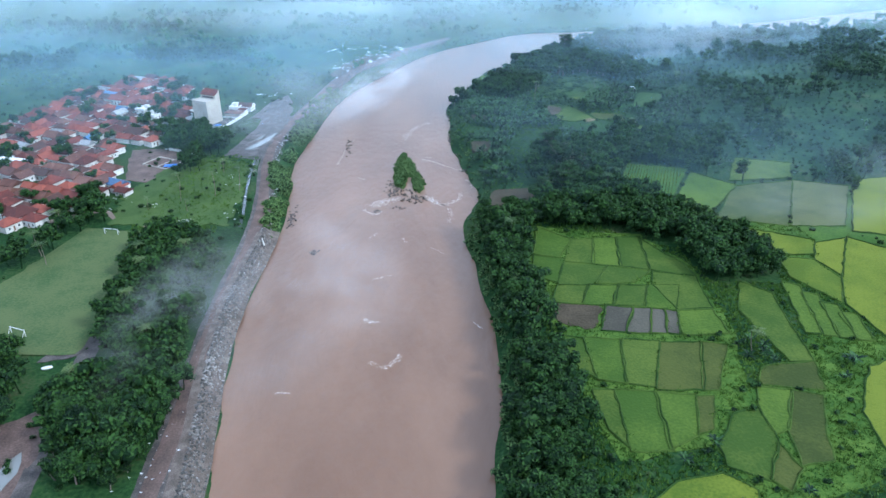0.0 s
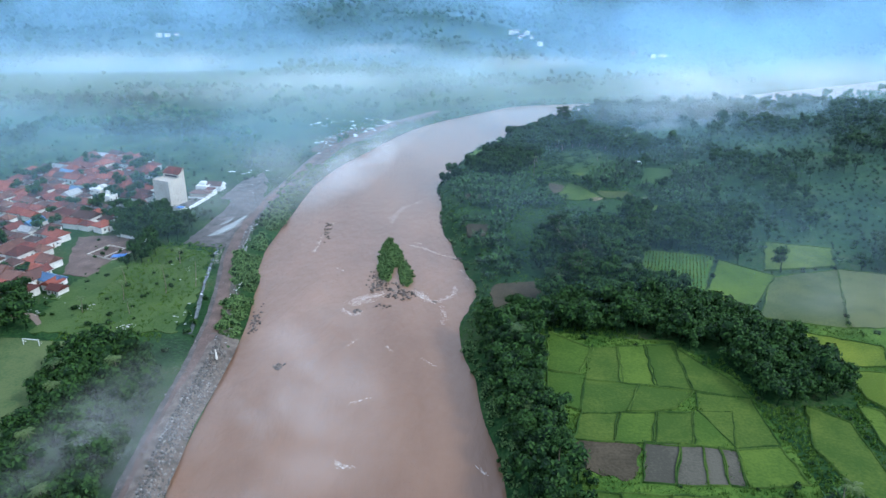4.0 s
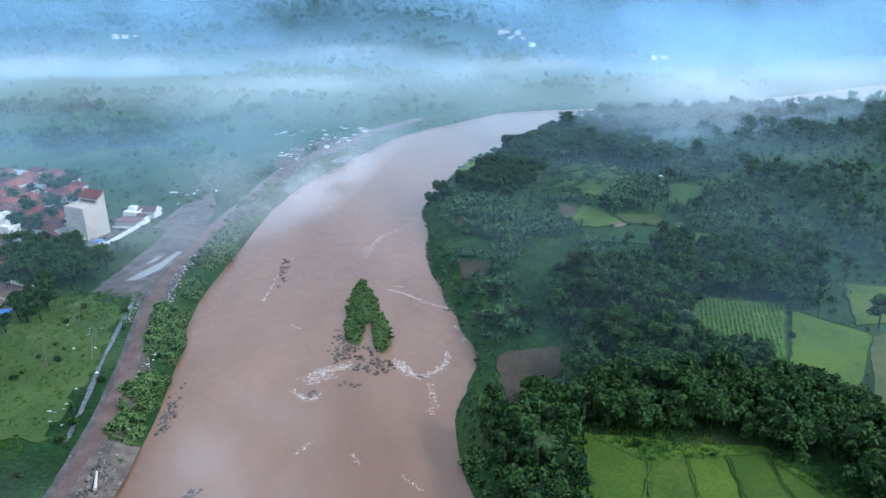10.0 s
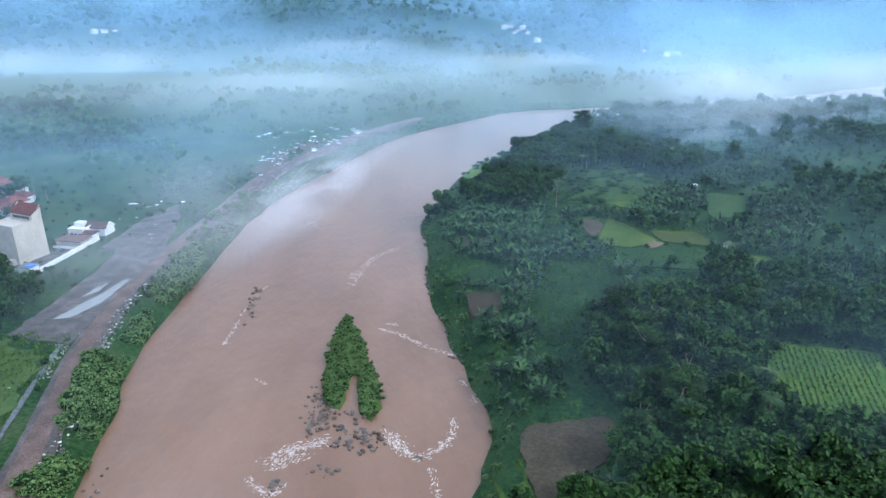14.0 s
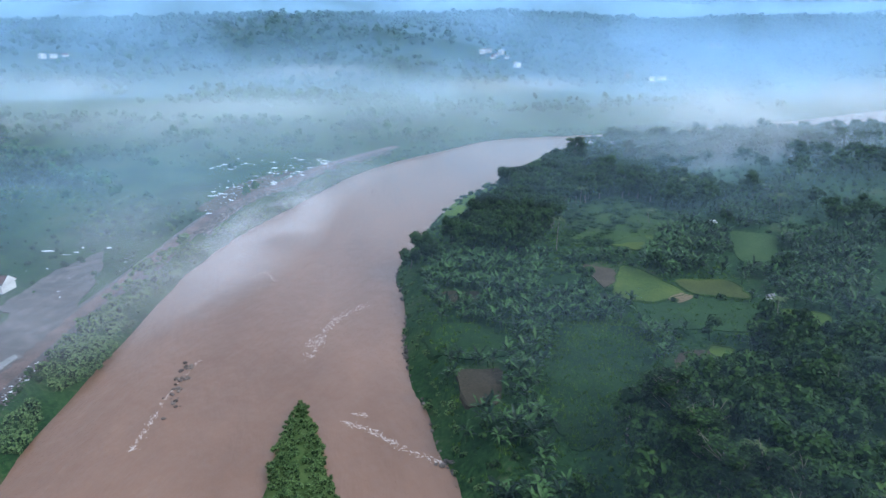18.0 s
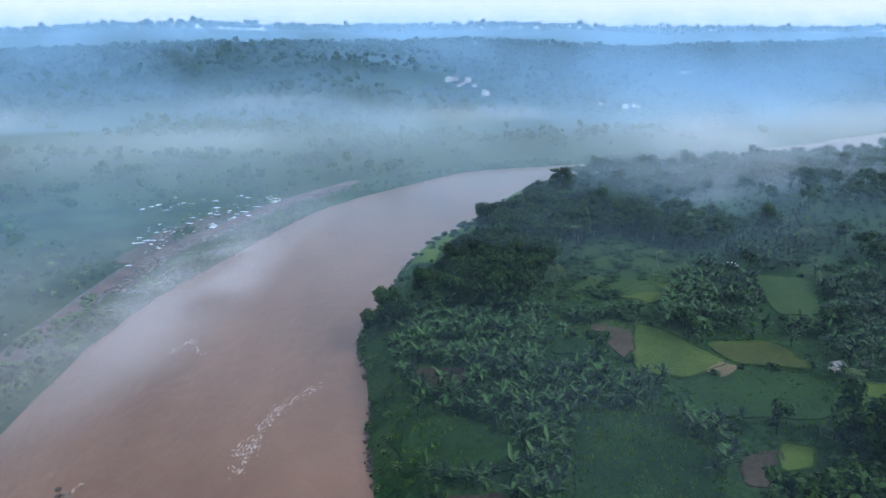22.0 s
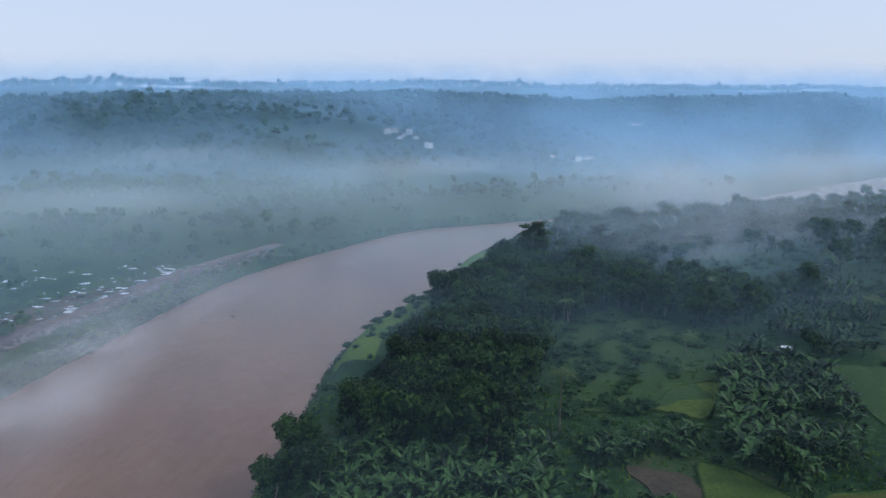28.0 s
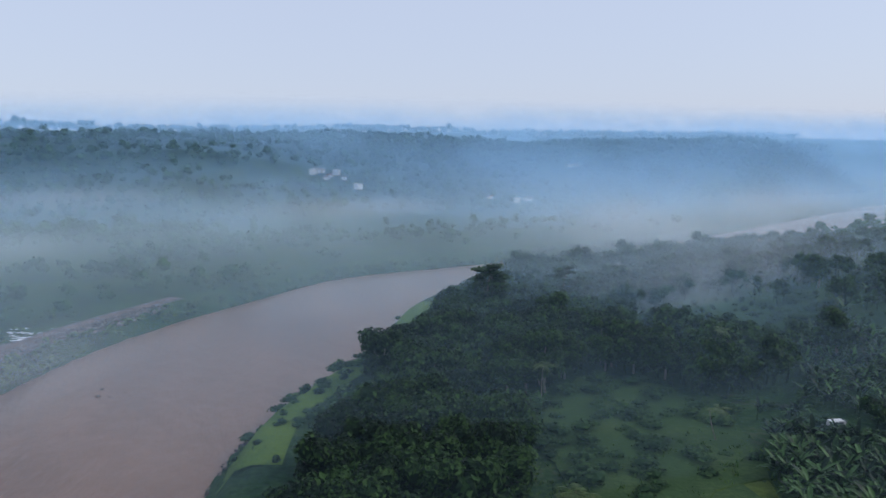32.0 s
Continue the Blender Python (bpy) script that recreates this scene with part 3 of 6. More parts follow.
SMALL = [joined([trunk(60 + k, 7, 0.3, 0.4, 1, 4), crown(60 + k, 4.6, 6.5, 3.2, 6, 40, 0.6, 0.8, (ICO1_V, ICO1_F))]) for k in range(4)]
for k in range(4):
    v, f, m = SMALL[k]
    nt = len(trunk(60 + k, 7, 0.3, 0.4, 1, 4)[1])
    m[:nt] = 1
BUSH_FINE = [crown(85 + k, 1.7, 1.4, 0.2, 3, 42, 0.27, 0.8, (ICO1_V, ICO1_F)) for k in range(4)]
BUSH = [crown(80 + k, 1.7, 1.3, 0.2, 2, 20, 0.45, 0.8, (ICO1_V, ICO1_F)) for k in range(4)]


def blade(length, width, rise, droop, ang, base, segs=3, fold=0.25):
    """An arching banana leaf, folded along its rib."""
    t = np.linspace(0, 1, segs + 1)
    out, up = length * t * (1 - 0.12 * t), rise * t - droop * t ** 2
    w = width * np.sin(np.clip(0.12 + 0.92 * t, 0, 1) * math.pi) ** 0.7
    ca, sa = math.cos(ang), math.sin(ang)
    mid = np.column_stack([out * ca, out * sa, up]) + base
    side = np.column_stack([-sa * w, ca * w, fold * w])
    side2 = np.column_stack([sa * w, -ca * w, fold * w])
    v = np.vstack([mid, mid + side, mid + side2])
    n = segs + 1
    f = []
    for i in range(segs):
        f += [[i, i + 1, n + i + 1], [i, n + i + 1, n + i], [i + 1, i, 2 * n + i], [i + 1, 2 * n + i, 2 * n + i + 1]]
    return v, np.array(f), 0


def banana_leaves(seed, n=11):
    rng = np.random.default_rng(seed)
    out = []
    for stem in range(2):
        o = np.array([rng.uniform(-0.9, 0.9), rng.uniform(-0.9, 0.9), 0]) * (stem > 0)
        for k in range(n - 3 * stem):
            out.append(blade(rng.uniform(2.0, 3.1), rng.uniform(0.27, 0.4), rng.uniform(1.6, 3.4), rng.uniform(0.8, 2.9), 6.28 * k / n + rng.uniform(-0.3, 0.3), o + [0, 0, rng.uniform(2.0, 2.9) - 0.6 * stem]))
    return joined(out)


BANANA = [(trunk(90 + k, 2.7, 0.17, 0.12, 0), banana_leaves(90 + k)) for k in range(5)]


def palm_fronds(seed, z, n=17):
    rng = np.random.default_rng(seed)
    out = []
    for k in range(n):
        a, L = 6.28 * k / n + rng.uniform(-0.2, 0.2), rng.uniform(3.2, 4.3)
        rise, droop = rng.uniform(-0.4, 2.2), rng.uniform(1.6, 3.0)
        t = np.linspace(0.06, 1, 13)
        ca, sa = math.cos(a), math.sin(a)
        mid = np.column_stack([L * t * (1 - 0.18 * t) * ca, L * t * (1 - 0.18 * t) * sa, rise * t - droop * t * t + z])
        for sg in (-1, 1):
            ll = 0.85 * np.sin(np.clip(t * 0.9 + 0.15, 0, 1) * math.pi) ** 0.6
            tip = mid + np.column_stack([-sa * sg * ll + ca * 0.35 * ll, ca * sg * ll + sa * 0.35 * ll, -0.35 * ll])
            nxt = mid + np.column_stack([ca * np.full(13, 0.2), sa * np.full(13, 0.2), np.zeros(13)])
            v = np.stack([mid, nxt, tip], 1).reshape(-1, 3)
            out.append((v, np.arange(39).reshape(-1, 3), 0))
    return joined(out)


PALM = [(trunk(110 + k, h, 0.2, 1.2, 0), palm_fronds(110 + k, h)) for k, h in enumerate((10.0, 13.0, 8.0))]


def thing_of(name, label, category, group, pieces):
    """A plant or other thing out of (part name, mesh) pieces, standing at the origin."""
    e = new(name)
    tagged(e, label, category, group)
    for pn, me in pieces:
        put(pn, me, e)
    return e


def scatter(rng, lo, hi, step):
    gx, gy = np.meshgrid(np.arange(lo[0], hi[0], step), np.arange(lo[1], hi[1], step))
    p = np.column_stack([gx.ravel(), gy.ravel()])
    return p + rng.uniform(-0.48, 0.48, p.shape) * step


def free(p, margin=1.5, plots=None):
    """Places that lie in no field."""
    ok = np.ones(len(p), bool)
    for fpoly in (FIELDS if plots is None else plots):
        lo, hi = fpoly.min(0) - 6, fpoly.max(0) + 6
        near = ok & (p[:, 0] > lo[0]) & (p[:, 0] < hi[0]) & (p[:, 1] > lo[1]) & (p[:, 1] < hi[1])
        if near.any():
            q = p[near]
            hit = inside(fpoly, q[:, 0], q[:, 1]) | (line_dist(np.vstack([fpoly, fpoly[:1]]), q[:, 0], q[:, 1]) < margin)
            ok[np.flatnonzero(near)[hit]] = False
    return ok


def any_in(zones, p):
    r = np.zeros(len(p), bool)
    for zpoly in zones:
        r |= inside(zpoly, p[:, 0], p[:, 1])
    return r


def replicate(name, templates, places, scales, mats, rng, label, category, smooth=False, z=None):
    """Many plants as one mesh."""
    vs, fs, ms, o = [], [], [], 0
    z = height(places[:, 0], places[:, 1]) if z is None else np.full(len(places), z)
    pick = rng.integers(0, len(templates), len(places))
    turn = rng.uniform(0, 6.28, len(places))
    for k, (tv, tf, tm) in enumerate(templates):
        sel = np.flatnonzero(pick == k)
        if not len(sel):
            continue
        c, s_, sc = np.cos(turn[sel])[:, None], np.sin(turn[sel])[:, None], scales[sel][:, None]
        x = (tv[None, :, 0] * c - tv[None, :, 1] * s_) * sc + places[sel, 0][:, None]
        y = (tv[None, :, 0] * s_ + tv[None, :, 1] * c) * sc + places[sel, 1][:, None]
        zz = tv[None, :, 2] * sc * (0.85 + 0.3 * ((sel * 7919) % 100)[:, None] / 100) + z[sel][:, None]
        vs.append(np.stack([x, y, zz], -1).reshape(-1, 3))
        fs.append((tf[None] + (np.arange(len(sel)) * len(tv))[:, None, None]).reshape(-1, 3) + o)
        ms.append(np.tile(tm, len(sel)))
        o += len(sel) * len(tv)
    return put(name, mesh_of(name, np.vstack(vs), np.vstack(fs), mats, smooth, np.concatenate(ms)), label=label, category=category, kind="stuff")


# zones of the plan
HEDGE = [(74, 297), (73, 321), (98, 339), (114, 314), (129, 297), (136, 274), (142, 258), (138, 244), (124, 244), (110, 244), (105, 274), (87, 285)]
WOOD_MID = [(43, 356), (60, 390), (79, 422), (122, 426), (196, 441), (196, 400), (142, 375), (108, 385), (97, 352), (111, 330), (100, 300), (50, 300), (50, 341)]
BANK_WOOD = [(5, 60), (46, 130), (42, 180), (42, 215), (38, 250), (42, 300), (36, 316), (15, 300), (10, 250)]
POINT_WOOD = [(3, 500), (18, 528), (40, 545), (60, 560), (75, 590), (90, 615), (150, 650), (260, 680), (400, 760), (330, 792), (230, 776), (150, 762), (100, 712), (78, 664), (62, 620), (40, 590), (24, 575), (8, 540)]
BANANA_ZONES = [[(24, 409), (46, 407), (39, 380), (22, 388)], [(14, 427), (44, 425), (42, 409), (27, 403), (15, 416)], [(26, 479), (53, 489), (54, 471), (67, 470), (79, 456), (73, 442), (57, 445), (51, 424), (39, 428), (42, 445), (23, 448)],
                [(26, 538), (62, 540), (64, 505), (56, 490), (46, 470), (38, 442), (16, 447), (12, 490)], [(43, 458), (62, 469), (75, 465), (80, 454), (69, 444), (56, 439), (38, 442)],
                [(116, 539), (146, 559), (154, 531), (131, 500), (104, 484), (99, 493), (101, 509)], [(177, 591), (230, 623), (200, 566), (162, 542), (160, 559)], [(70, 508), (98, 509), (97, 505), (70, 503)], [(138, 492), (149, 487), (144, 480), (132, 484)],
                [(173, 523), (196, 530), (178, 478), (154, 470), (150, 490)], [(139, 477), (178, 476), (155, 444), (127, 453)], [(169, 525), (220, 532), (179, 478), (151, 485)], [(126, 542), (163, 539), (148, 520), (122, 500), (110, 510)],
                [(40, 548), (64, 547), (66, 527), (55, 514), (35, 519)], [(72, 588), (128, 580), (115, 563), (86, 566), (70, 576)], [(20, 372), (39, 370), (36, 347), (21, 348)], [(15, 432), (43, 431), (35, 376), (23, 386)],
                [(36, 317), (64, 316), (58, 300), (36, 300)], [(101, 362), (110, 361), (96, 340), (92, 342)], [(17, 474), (49, 456), (52, 431), (27, 432)], [(79, 442), (91, 437), (79, 418), (72, 421)], [(108, 432), (115, 420), (100, 400), (98, 416)],
                [(100, 185), (119, 188), (119, 208), (104, 206)], [(58, 138), (80, 146), (78, 151), (57, 144)], [(124, 172), (146, 190), (142, 196), (124, 182)], [(88, 128), (104, 132), (100, 140)]]
STANDS = [[(60, 600), (76, 640), (131, 712), (163, 648), (134, 584), (108, 592), (82, 590), (62, 582)], [(30, 571), (67, 569), (71, 545), (64, 528), (52, 509), (24, 521)], [(53, 583), (80, 580), (78, 556), (70, 540), (59, 530), (44, 539)],
          [(57, 397), (106, 395), (115, 371), (93, 332), (81, 334), (56, 337), (48, 365)], [(108, 429), (191, 435), (139, 356), (112, 365), (106, 392)], [(50, 331), (93, 329), (110, 312), (97, 292), (45, 294)], [(80, 408), (131, 414), (104, 372), (62, 372), (62, 392)],
          [(152, 641), (192, 601), (227, 598), (179, 565), (140, 570), (134, 590)]]
GRASS = [[(55, 448), (79, 444), (68, 415), (51, 376), (32, 378), (44, 398), (46, 413)], [(6, 462), (23, 463), (17, 434), (10, 421), (5, 426)], [(85, 567), (116, 556), (122, 533), (104, 510), (70, 512), (76, 545)]]
OPEN_ZONES = [[(89, 572), (118, 605), (136, 587), (133, 558), (123, 539), (104, 515), (72, 528), (84, 556)], [(27, 598), (45, 625), (59, 645), (69, 653), (56, 605), (40, 590)], [(243, 655), (250, 642), (218, 612), (200, 620)],
              [(140, 544), (166, 548), (168, 562), (146, 562)], [(62, 505), (92, 505), (100, 515), (72, 526)],
              [(160, 552), (182, 546), (226, 590), (224, 612), (200, 612)], [(126, 560), (160, 566), (165, 574), (130, 575)], [(15, 480), (12, 470), (20, 470), (24, 482)], [(230, 430), (300, 450), (290, 500), (220, 480)], [(240, 540), (300, 560), (320, 610), (260, 590)]]
LEFT_WOODS = [[(-127, 173), (-93, 192), (-84, 178), (-84, 148), (-90, 135), (-107, 137)], [(-128, 219), (-138, 274), (-119, 290), (-96, 260), (-94, 219), (-90, 191), (-108, 188), (-122, 204)],
              [(-192, 269), (-176, 280), (-168, 244), (-177, 235)], [(-197, 317), (-187, 345), (-158, 297), (-176, 285)], [(-190, 448), (-140, 446), (-134, 401), (-167, 398)],
              [(-160, 130), (-140, 130), (-130, 165), (-150, 200), (-190, 210)], [(-150, 360), (-138, 372), (-146, 400), (-160, 400)]]
VILLAGE = [(-203, 285), (-196, 310), (-168, 350), (-184, 401), (-178, 458), (-180, 500), (-206, 565), (-246, 590), (-290, 545), (-300, 458), (-290, 372), (-290, 285)]

rng = np.random.default_rng(11)
# right bank: stands of trees and banana groves round open grass, looser woods beyond
P = scatter(rng, (0, 60), (430, 860), 6.0)
dry = (~inside(RIVER, P[:, 0], P[:, 1])) & (line_dist(RIGHT_BANK, P[:, 0], P[:, 1]) < line_dist(LEFT_BANK, P[:, 0], P[:, 1])) & (line_dist(RIGHT_BANK, P[:, 0], P[:, 1]) > np.where((P[:, 1] > 500) & (P[:, 0] < 170), np.where(P[:, 1] > 538, 25.0, 10.0), 4.0))
P = P[dry]
P = P[free(P, 1.2)]
core = (P[:, 0] < 200) & (P[:, 1] > 300) & (P[:, 1] < 640)
opened = any_in(OPEN_ZONES + GRASS, P)
wood = any_in([HEDGE, BANK_WOOD] + STANDS, P) | (any_in([POINT_WOOD, WOOD_MID], P) & ~core)
wood = wood & ~any_in(OPEN_ZONES, P)
ban = any_in(BANANA_ZONES, P) & ~any_in([STANDS[1], OPEN_ZONES[5]], P)
south = (P[:, 1] < 300) & (P[:, 0] > 38)
luck = rng.uniform(0, 1, len(P))
glade = (np.sin(P[:, 0] / 19 + 0.8) * np.cos(P[:, 1] / 23) + 0.7 * np.sin((P[:, 0] + P[:, 1]) / 31) > 0.45) & ~wood & ~ban & (P[:, 1] > 300)
opened = opened | glade
loose = ~ban & ~wood & ~opened & ~south
is_ban = (ban & (luck < 0.9)) | (loose & (luck < np.where(core, 0.22, 0.30))) | (wood & core & (luck > 0.96))
is_tree = (wood & ~ban & (luck < 0.86)) | (loose & ((core & (luck > 0.92)) | (~core & (luck > 0.5) & (luck < 0.9))))
TREES = P[is_tree & ~is_ban]
BANANAS = P[is_ban]
extra = scatter(rng, (0, 300), (230, 660), 2.9)
extra = extra[any_in(BANANA_ZONES[:22], extra) & ~any_in([STANDS[1]], extra) & ~inside(RIVER, extra[:, 0], extra[:, 1])]
extra = extra[free(extra, 1.0) & (line_dist(RIGHT_BANK, extra[:, 0], extra[:, 1]) > 3)]
BANANAS = np.vstack([BANANAS, extra[rng.uniform(0, 1, len(extra)) < 0.6]])
SHRUBS = [P[~is_tree & ~is_ban & ~south & (rng.uniform(0, 1, len(P)) < np.where(core, 0.4, 1.0))], scatter(rng, (0, 60), (230, 700), 4.5)]
SHRUBS[1] = SHRUBS[1][(~inside(RIVER, SHRUBS[1][:, 0], SHRUBS[1][:, 1])) & free(SHRUBS[1], 0.3) & (rng.uniform(0, 1, len(SHRUBS[1])) < 0.2)]
edge = scatter(rng, (0, 60), (120, 700), 2.4)
edge = edge[(~inside(RIVER, edge[:, 0], edge[:, 1])) & (line_dist(RIGHT_BANK, edge[:, 0], edge[:, 1]) < np.where(edge[:, 1] < 305, 8.5, 5.5)) & free(edge, 0.3) & (rng.uniform(0, 1, len(edge)) < np.where(edge[:, 1] > 575, 0.15, 0.55))]
SHRUBS = [sh_[~any_in([OPEN_ZONES[0]] + GRASS, sh_)] for sh_ in SHRUBS]
low = scatter(rng, (20, 470), (240, 680), 4.2)
low = low[any_in(OPEN_ZONES, low) & (free(low, 0.5) | (inside(OPEN_ZONES[0], low[:, 0], low[:, 1]) & ~inside([(92, 523), (106, 538), (124, 540), (104, 512)], low[:, 0], low[:, 1])))]
MOUNDS = low[(rng.uniform(0, 1, len(low)) < 0.4)]
MOUNDS = MOUNDS[np.argsort(~inside(OPEN_ZONES[0], MOUNDS[:, 0], MOUNDS[:, 1]), kind="stable")]
# left bank
Q = scatter(rng, (-330, 110), (-84, 620), 6.0)
Q = Q[(line_dist(LEFT_BANK, Q[:, 0], Q[:, 1]) > 5) & free(Q, 1.0)]
lw = any_in(LEFT_WOODS, Q)
TREES_LEFT = Q[lw]
dense = scatter(rng, (-140, 130), (-80, 292), 4.2)
dense = dense[any_in(LEFT_WOODS[:2], dense)]
dense_r = scatter(rng, (20, 90), (165, 700), 4.6)
dense_r = dense_r[any_in([HEDGE, BANK_WOOD] + STANDS, dense_r) & ~any_in(OPEN_ZONES, dense_r) & free(dense_r, 3.6) & (np.sin(dense_r[:, 0] / 9) * np.cos(dense_r[:, 1] / 11) > -0.62) & (line_dist(RIGHT_BANK, dense_r[:, 0], dense_r[:, 1]) > np.where(dense_r[:, 1] > 538, 23, np.where(dense_r[:, 1] > 490, 10, 4))) & ~inside(RIVER, dense_r[:, 0], dense_r[:, 1])]
dense = np.vstack([dense, dense_r])
vil = inside(VILLAGE, Q[:, 0], Q[:, 1])
GARDEN = Q[vil & (rng.uniform(0, 1, len(Q)) < 0.13)]

# ---- builder's helpers ----
def box(cx, cy, cz, sx, sy, sz):
    """A box on its base centre, as arrays of quads."""
    x, y = sx / 2, sy / 2
    v = np.array([(-x, -y, 0), (x, -y, 0), (x, y, 0), (-x, y, 0), (-x, -y, sz), (x, -y, sz), (x, y, sz), (-x, y, sz)]) + (cx, cy, cz)
    return v, np.array([(3, 2, 1, 0), (4, 5, 6, 7), (0, 1, 5, 4), (1, 2, 6, 5), (2, 3, 7, 6), (3, 0, 4, 7)]), 0


def boxes(name, items, mat):
    v, f, _ = joined([box(*b) for b in items])
    return mesh_of(name, v, f, mat)


def plain(name, stops, scale=0.4, **kw):
    return material(name, stops, scale, **kw)


M["brown_tile"] = plain("weathered_tiles", [(0.3, (0.045, 0.020, 0.015)), (0.55, (0.085, 0.034, 0.024)), (0.72, (0.14, 0.064, 0.044))], 0.3, fine=3.0, bump=0.4, per_object=0.5)
M["blue_sheet"] = plain("blue_metal_sheet", [(0.3, (0.03, 0.07, 0.15)), (0.7, (0.08, 0.18, 0.33))], 0.3, rough=0.45, bump=0.2, per_object=0.3)
M["grey_sheet"] = plain("grey_roof_sheet", [(0.3, (0.13, 0.13, 0.135)), (0.7, (0.30, 0.30, 0.30))], 0.3, rough=0.6, bump=0.2, per_object=0.4)
M["white"] = plain("white_paint", [(0.3, (0.50, 0.50, 0.49)), (0.6, (0.70, 0.70, 0.69))], 0.5, rough=0.6, bump=0.05)
M["concrete"] = plain("bare_concrete", [(0.3, (0.28, 0.25, 0.21)), (0.55, (0.42, 0.385, 0.335)), (0.72, (0.50, 0.465, 0.41))], 0.12, fine=1.2, bump=0.15)
M["dark"] = plain("dark_opening", [(0.3, (0.03, 0.03, 0.035)), (0.7, (0.07, 0.07, 0.08))], 1.0, rough=0.2, bump=0)
M["door"] = plain("painted_door", [(0.3, (0.10, 0.06, 0.04)), (0.7, (0.22, 0.13, 0.08))], 1.0, rough=0.6, bump=0.1)
M["stone"] = plain("grey_stone", [(0.3, (0.05, 0.046, 0.042)), (0.5, (0.12, 0.11, 0.10)), (0.7, (0.26, 0.24, 0.225))], 0.4, fine=4.0, bump=0.5, per_object=0.5, per_island=0.5)
M["dark_stone"] = plain("dark_wet_stone", [(0.3, (0.045, 0.036, 0.03)), (0.55, (0.10, 0.08, 0.068)), (0.72, (0.18, 0.15, 0.13))], 0.4, fine=4.0, bump=0.5, per_island=0.5)
M["plastic"] = plain("pale_plastic_sheet", [(0.3, (0.30, 0.30, 0.31)), (0.6, (0.58, 0.58, 0.58))], 0.5, rough=0.35, bump=0.3, per_island=0.4)
M["foam"] = plain("river_foam", [(0.3, (0.32, 0.245, 0.2)), (0.62, (0.56, 0.49, 0.44))], 1.0, rough=0.7, bump=0.5, per_island=0.4)
M["tarp"] = plain("blue_tarpaulin", [(0.3, (0.02, 0.12, 0.42)), (0.7, (0.05, 0.22, 0.62))], 0.6, rough=0.4, bump=0.3)
M["gravel"] = plain("dark_gravel", [(0.36, (0.028, 0.024, 0.022)), (0.5, (0.058, 0.048, 0.043)), (0.64, (0.11, 0.092, 0.082))], 0.25, fine=3.5, bump=0.6)
M["mud_road"] = plain("red_brown_mud_road", [(0.36, (0.05, 0.031, 0.024)), (0.5, (0.088, 0.055, 0.043)), (0.64, (0.14, 0.092, 0.073))], 0.14, fine=1.6, bump=0.4)
M["bank_soil"] = plain("bank_soil", [(0.38, (0.05, 0.037, 0.03)), (0.5, (0.095, 0.073, 0.058)), (0.62, (0.155, 0.125, 0.10))], 0.3, fine=3.0, bump=0.6)
M["wood"] = plain("bleached_wood", [(0.3, (0.42, 0.38, 0.33)), (0.7, (0.62, 0.58, 0.52))], 0.8, bump=0.3)
M["glass"] = plain("dark_glass", [(0.3, (0.02, 0.025, 0.03)), (0.7, (0.04, 0.05, 0.06))], 1.0, rough=0.08, bump=0)
M["rubber"] = plain("tyre_rubber", [(0.3, (0.02, 0.02, 0.02)), (0.7, (0.04, 0.04, 0.04))], 2.0, rough=0.8, bump=0.1)


def pond_material():
    m = bpy.data.materials.new("still_water")
    m.use_nodes = True
    n, k = m.node_tree.nodes, m.node_tree.links
    b = n["Principled BSDF"]
    b.inputs["Base Color"].default_value = (0.16, 0.16, 0.15, 1)
    b.inputs["Roughness"].default_value = 0.06
    t = n.new("ShaderNodeTexNoise")
    t.inputs["Scale"].default_value = 0.9
    bp = n.new("ShaderNodeBump")
    bp.inputs["Strength"].default_value = 0.04
    k.new(t.outputs[0], bp.inputs["Height"]), k.new(bp.outputs[0], b.inputs["Normal"])
    return m


M["pond"] = pond_material()
M["ditch"] = plain("ditch_water", [(0.38, (0.04, 0.05, 0.046)), (0.62, (0.09, 0.10, 0.098))], 0.5, rough=0.22, bump=0.2, gloss=0.35)


def patch(name, pts, lift, mat, seed=1, wob=0.8, **tags):
    """A flat patch with an uneven outline on the ground."""
    p = wobbly(pts, np.random.default_rng(seed), 3.0, wob)
    if np.sum(p[:, 0] * np.roll(p[:, 1], -1) - p[:, 1] * np.roll(p[:, 0], -1)) < 0:
        p = p[::-1]
    z = float(height(p[:, 0], p[:, 1]).max()) + lift
    n = len(p)
    v = np.vstack([np.column_stack([p, np.full(n, z)]), np.column_stack([p, np.full(n, z - 1.5)])])
    return put(name, mesh_of(name, v, [list(range(n))] + [[(i + 1) % n, i, n + i, n + (i + 1) % n] for i in range(n)], mat), **tags)


# ---- roads and yards on the west bank ----
ROAD = spline([(-74, 20), (-77.5, 90), (-79.5, 133), (-81.5, 165), (-85, 200), (-87.5, 240), (-89, 281), (-92.5, 320), (-98, 352), (-105, 390), (-108, 428), (-104.5, 476), (-98, 522), (-91, 580),
               (-82, 620), (-66, 652), (-38, 712), (6, 772)], 3)
ribbon("gravel_verge", ROAD, (-4.6, -3.6, -2.8, 0, 3, 5.2), (0.06, 0.1, 0.12, 0.14, 0.12, 0.06), M["gravel"], label="dark gravel verge beside the river road", category="verge", kind="structure")
ribbon("dirt_road", ROAD, (-2.7, -1.6, -0.9, 0, 0.9, 1.6, 2.7), (0.2, 0.26, 0.2, 0.28, 0.2, 0.26, 0.2), M["mud_road"], label="rutted red-brown dirt road along the river", category="road", kind="structure")
shore = LEFT_BANK[(LEFT_BANK[:, 1] > 40) & (LEFT_BANK[:, 1] < 306)]
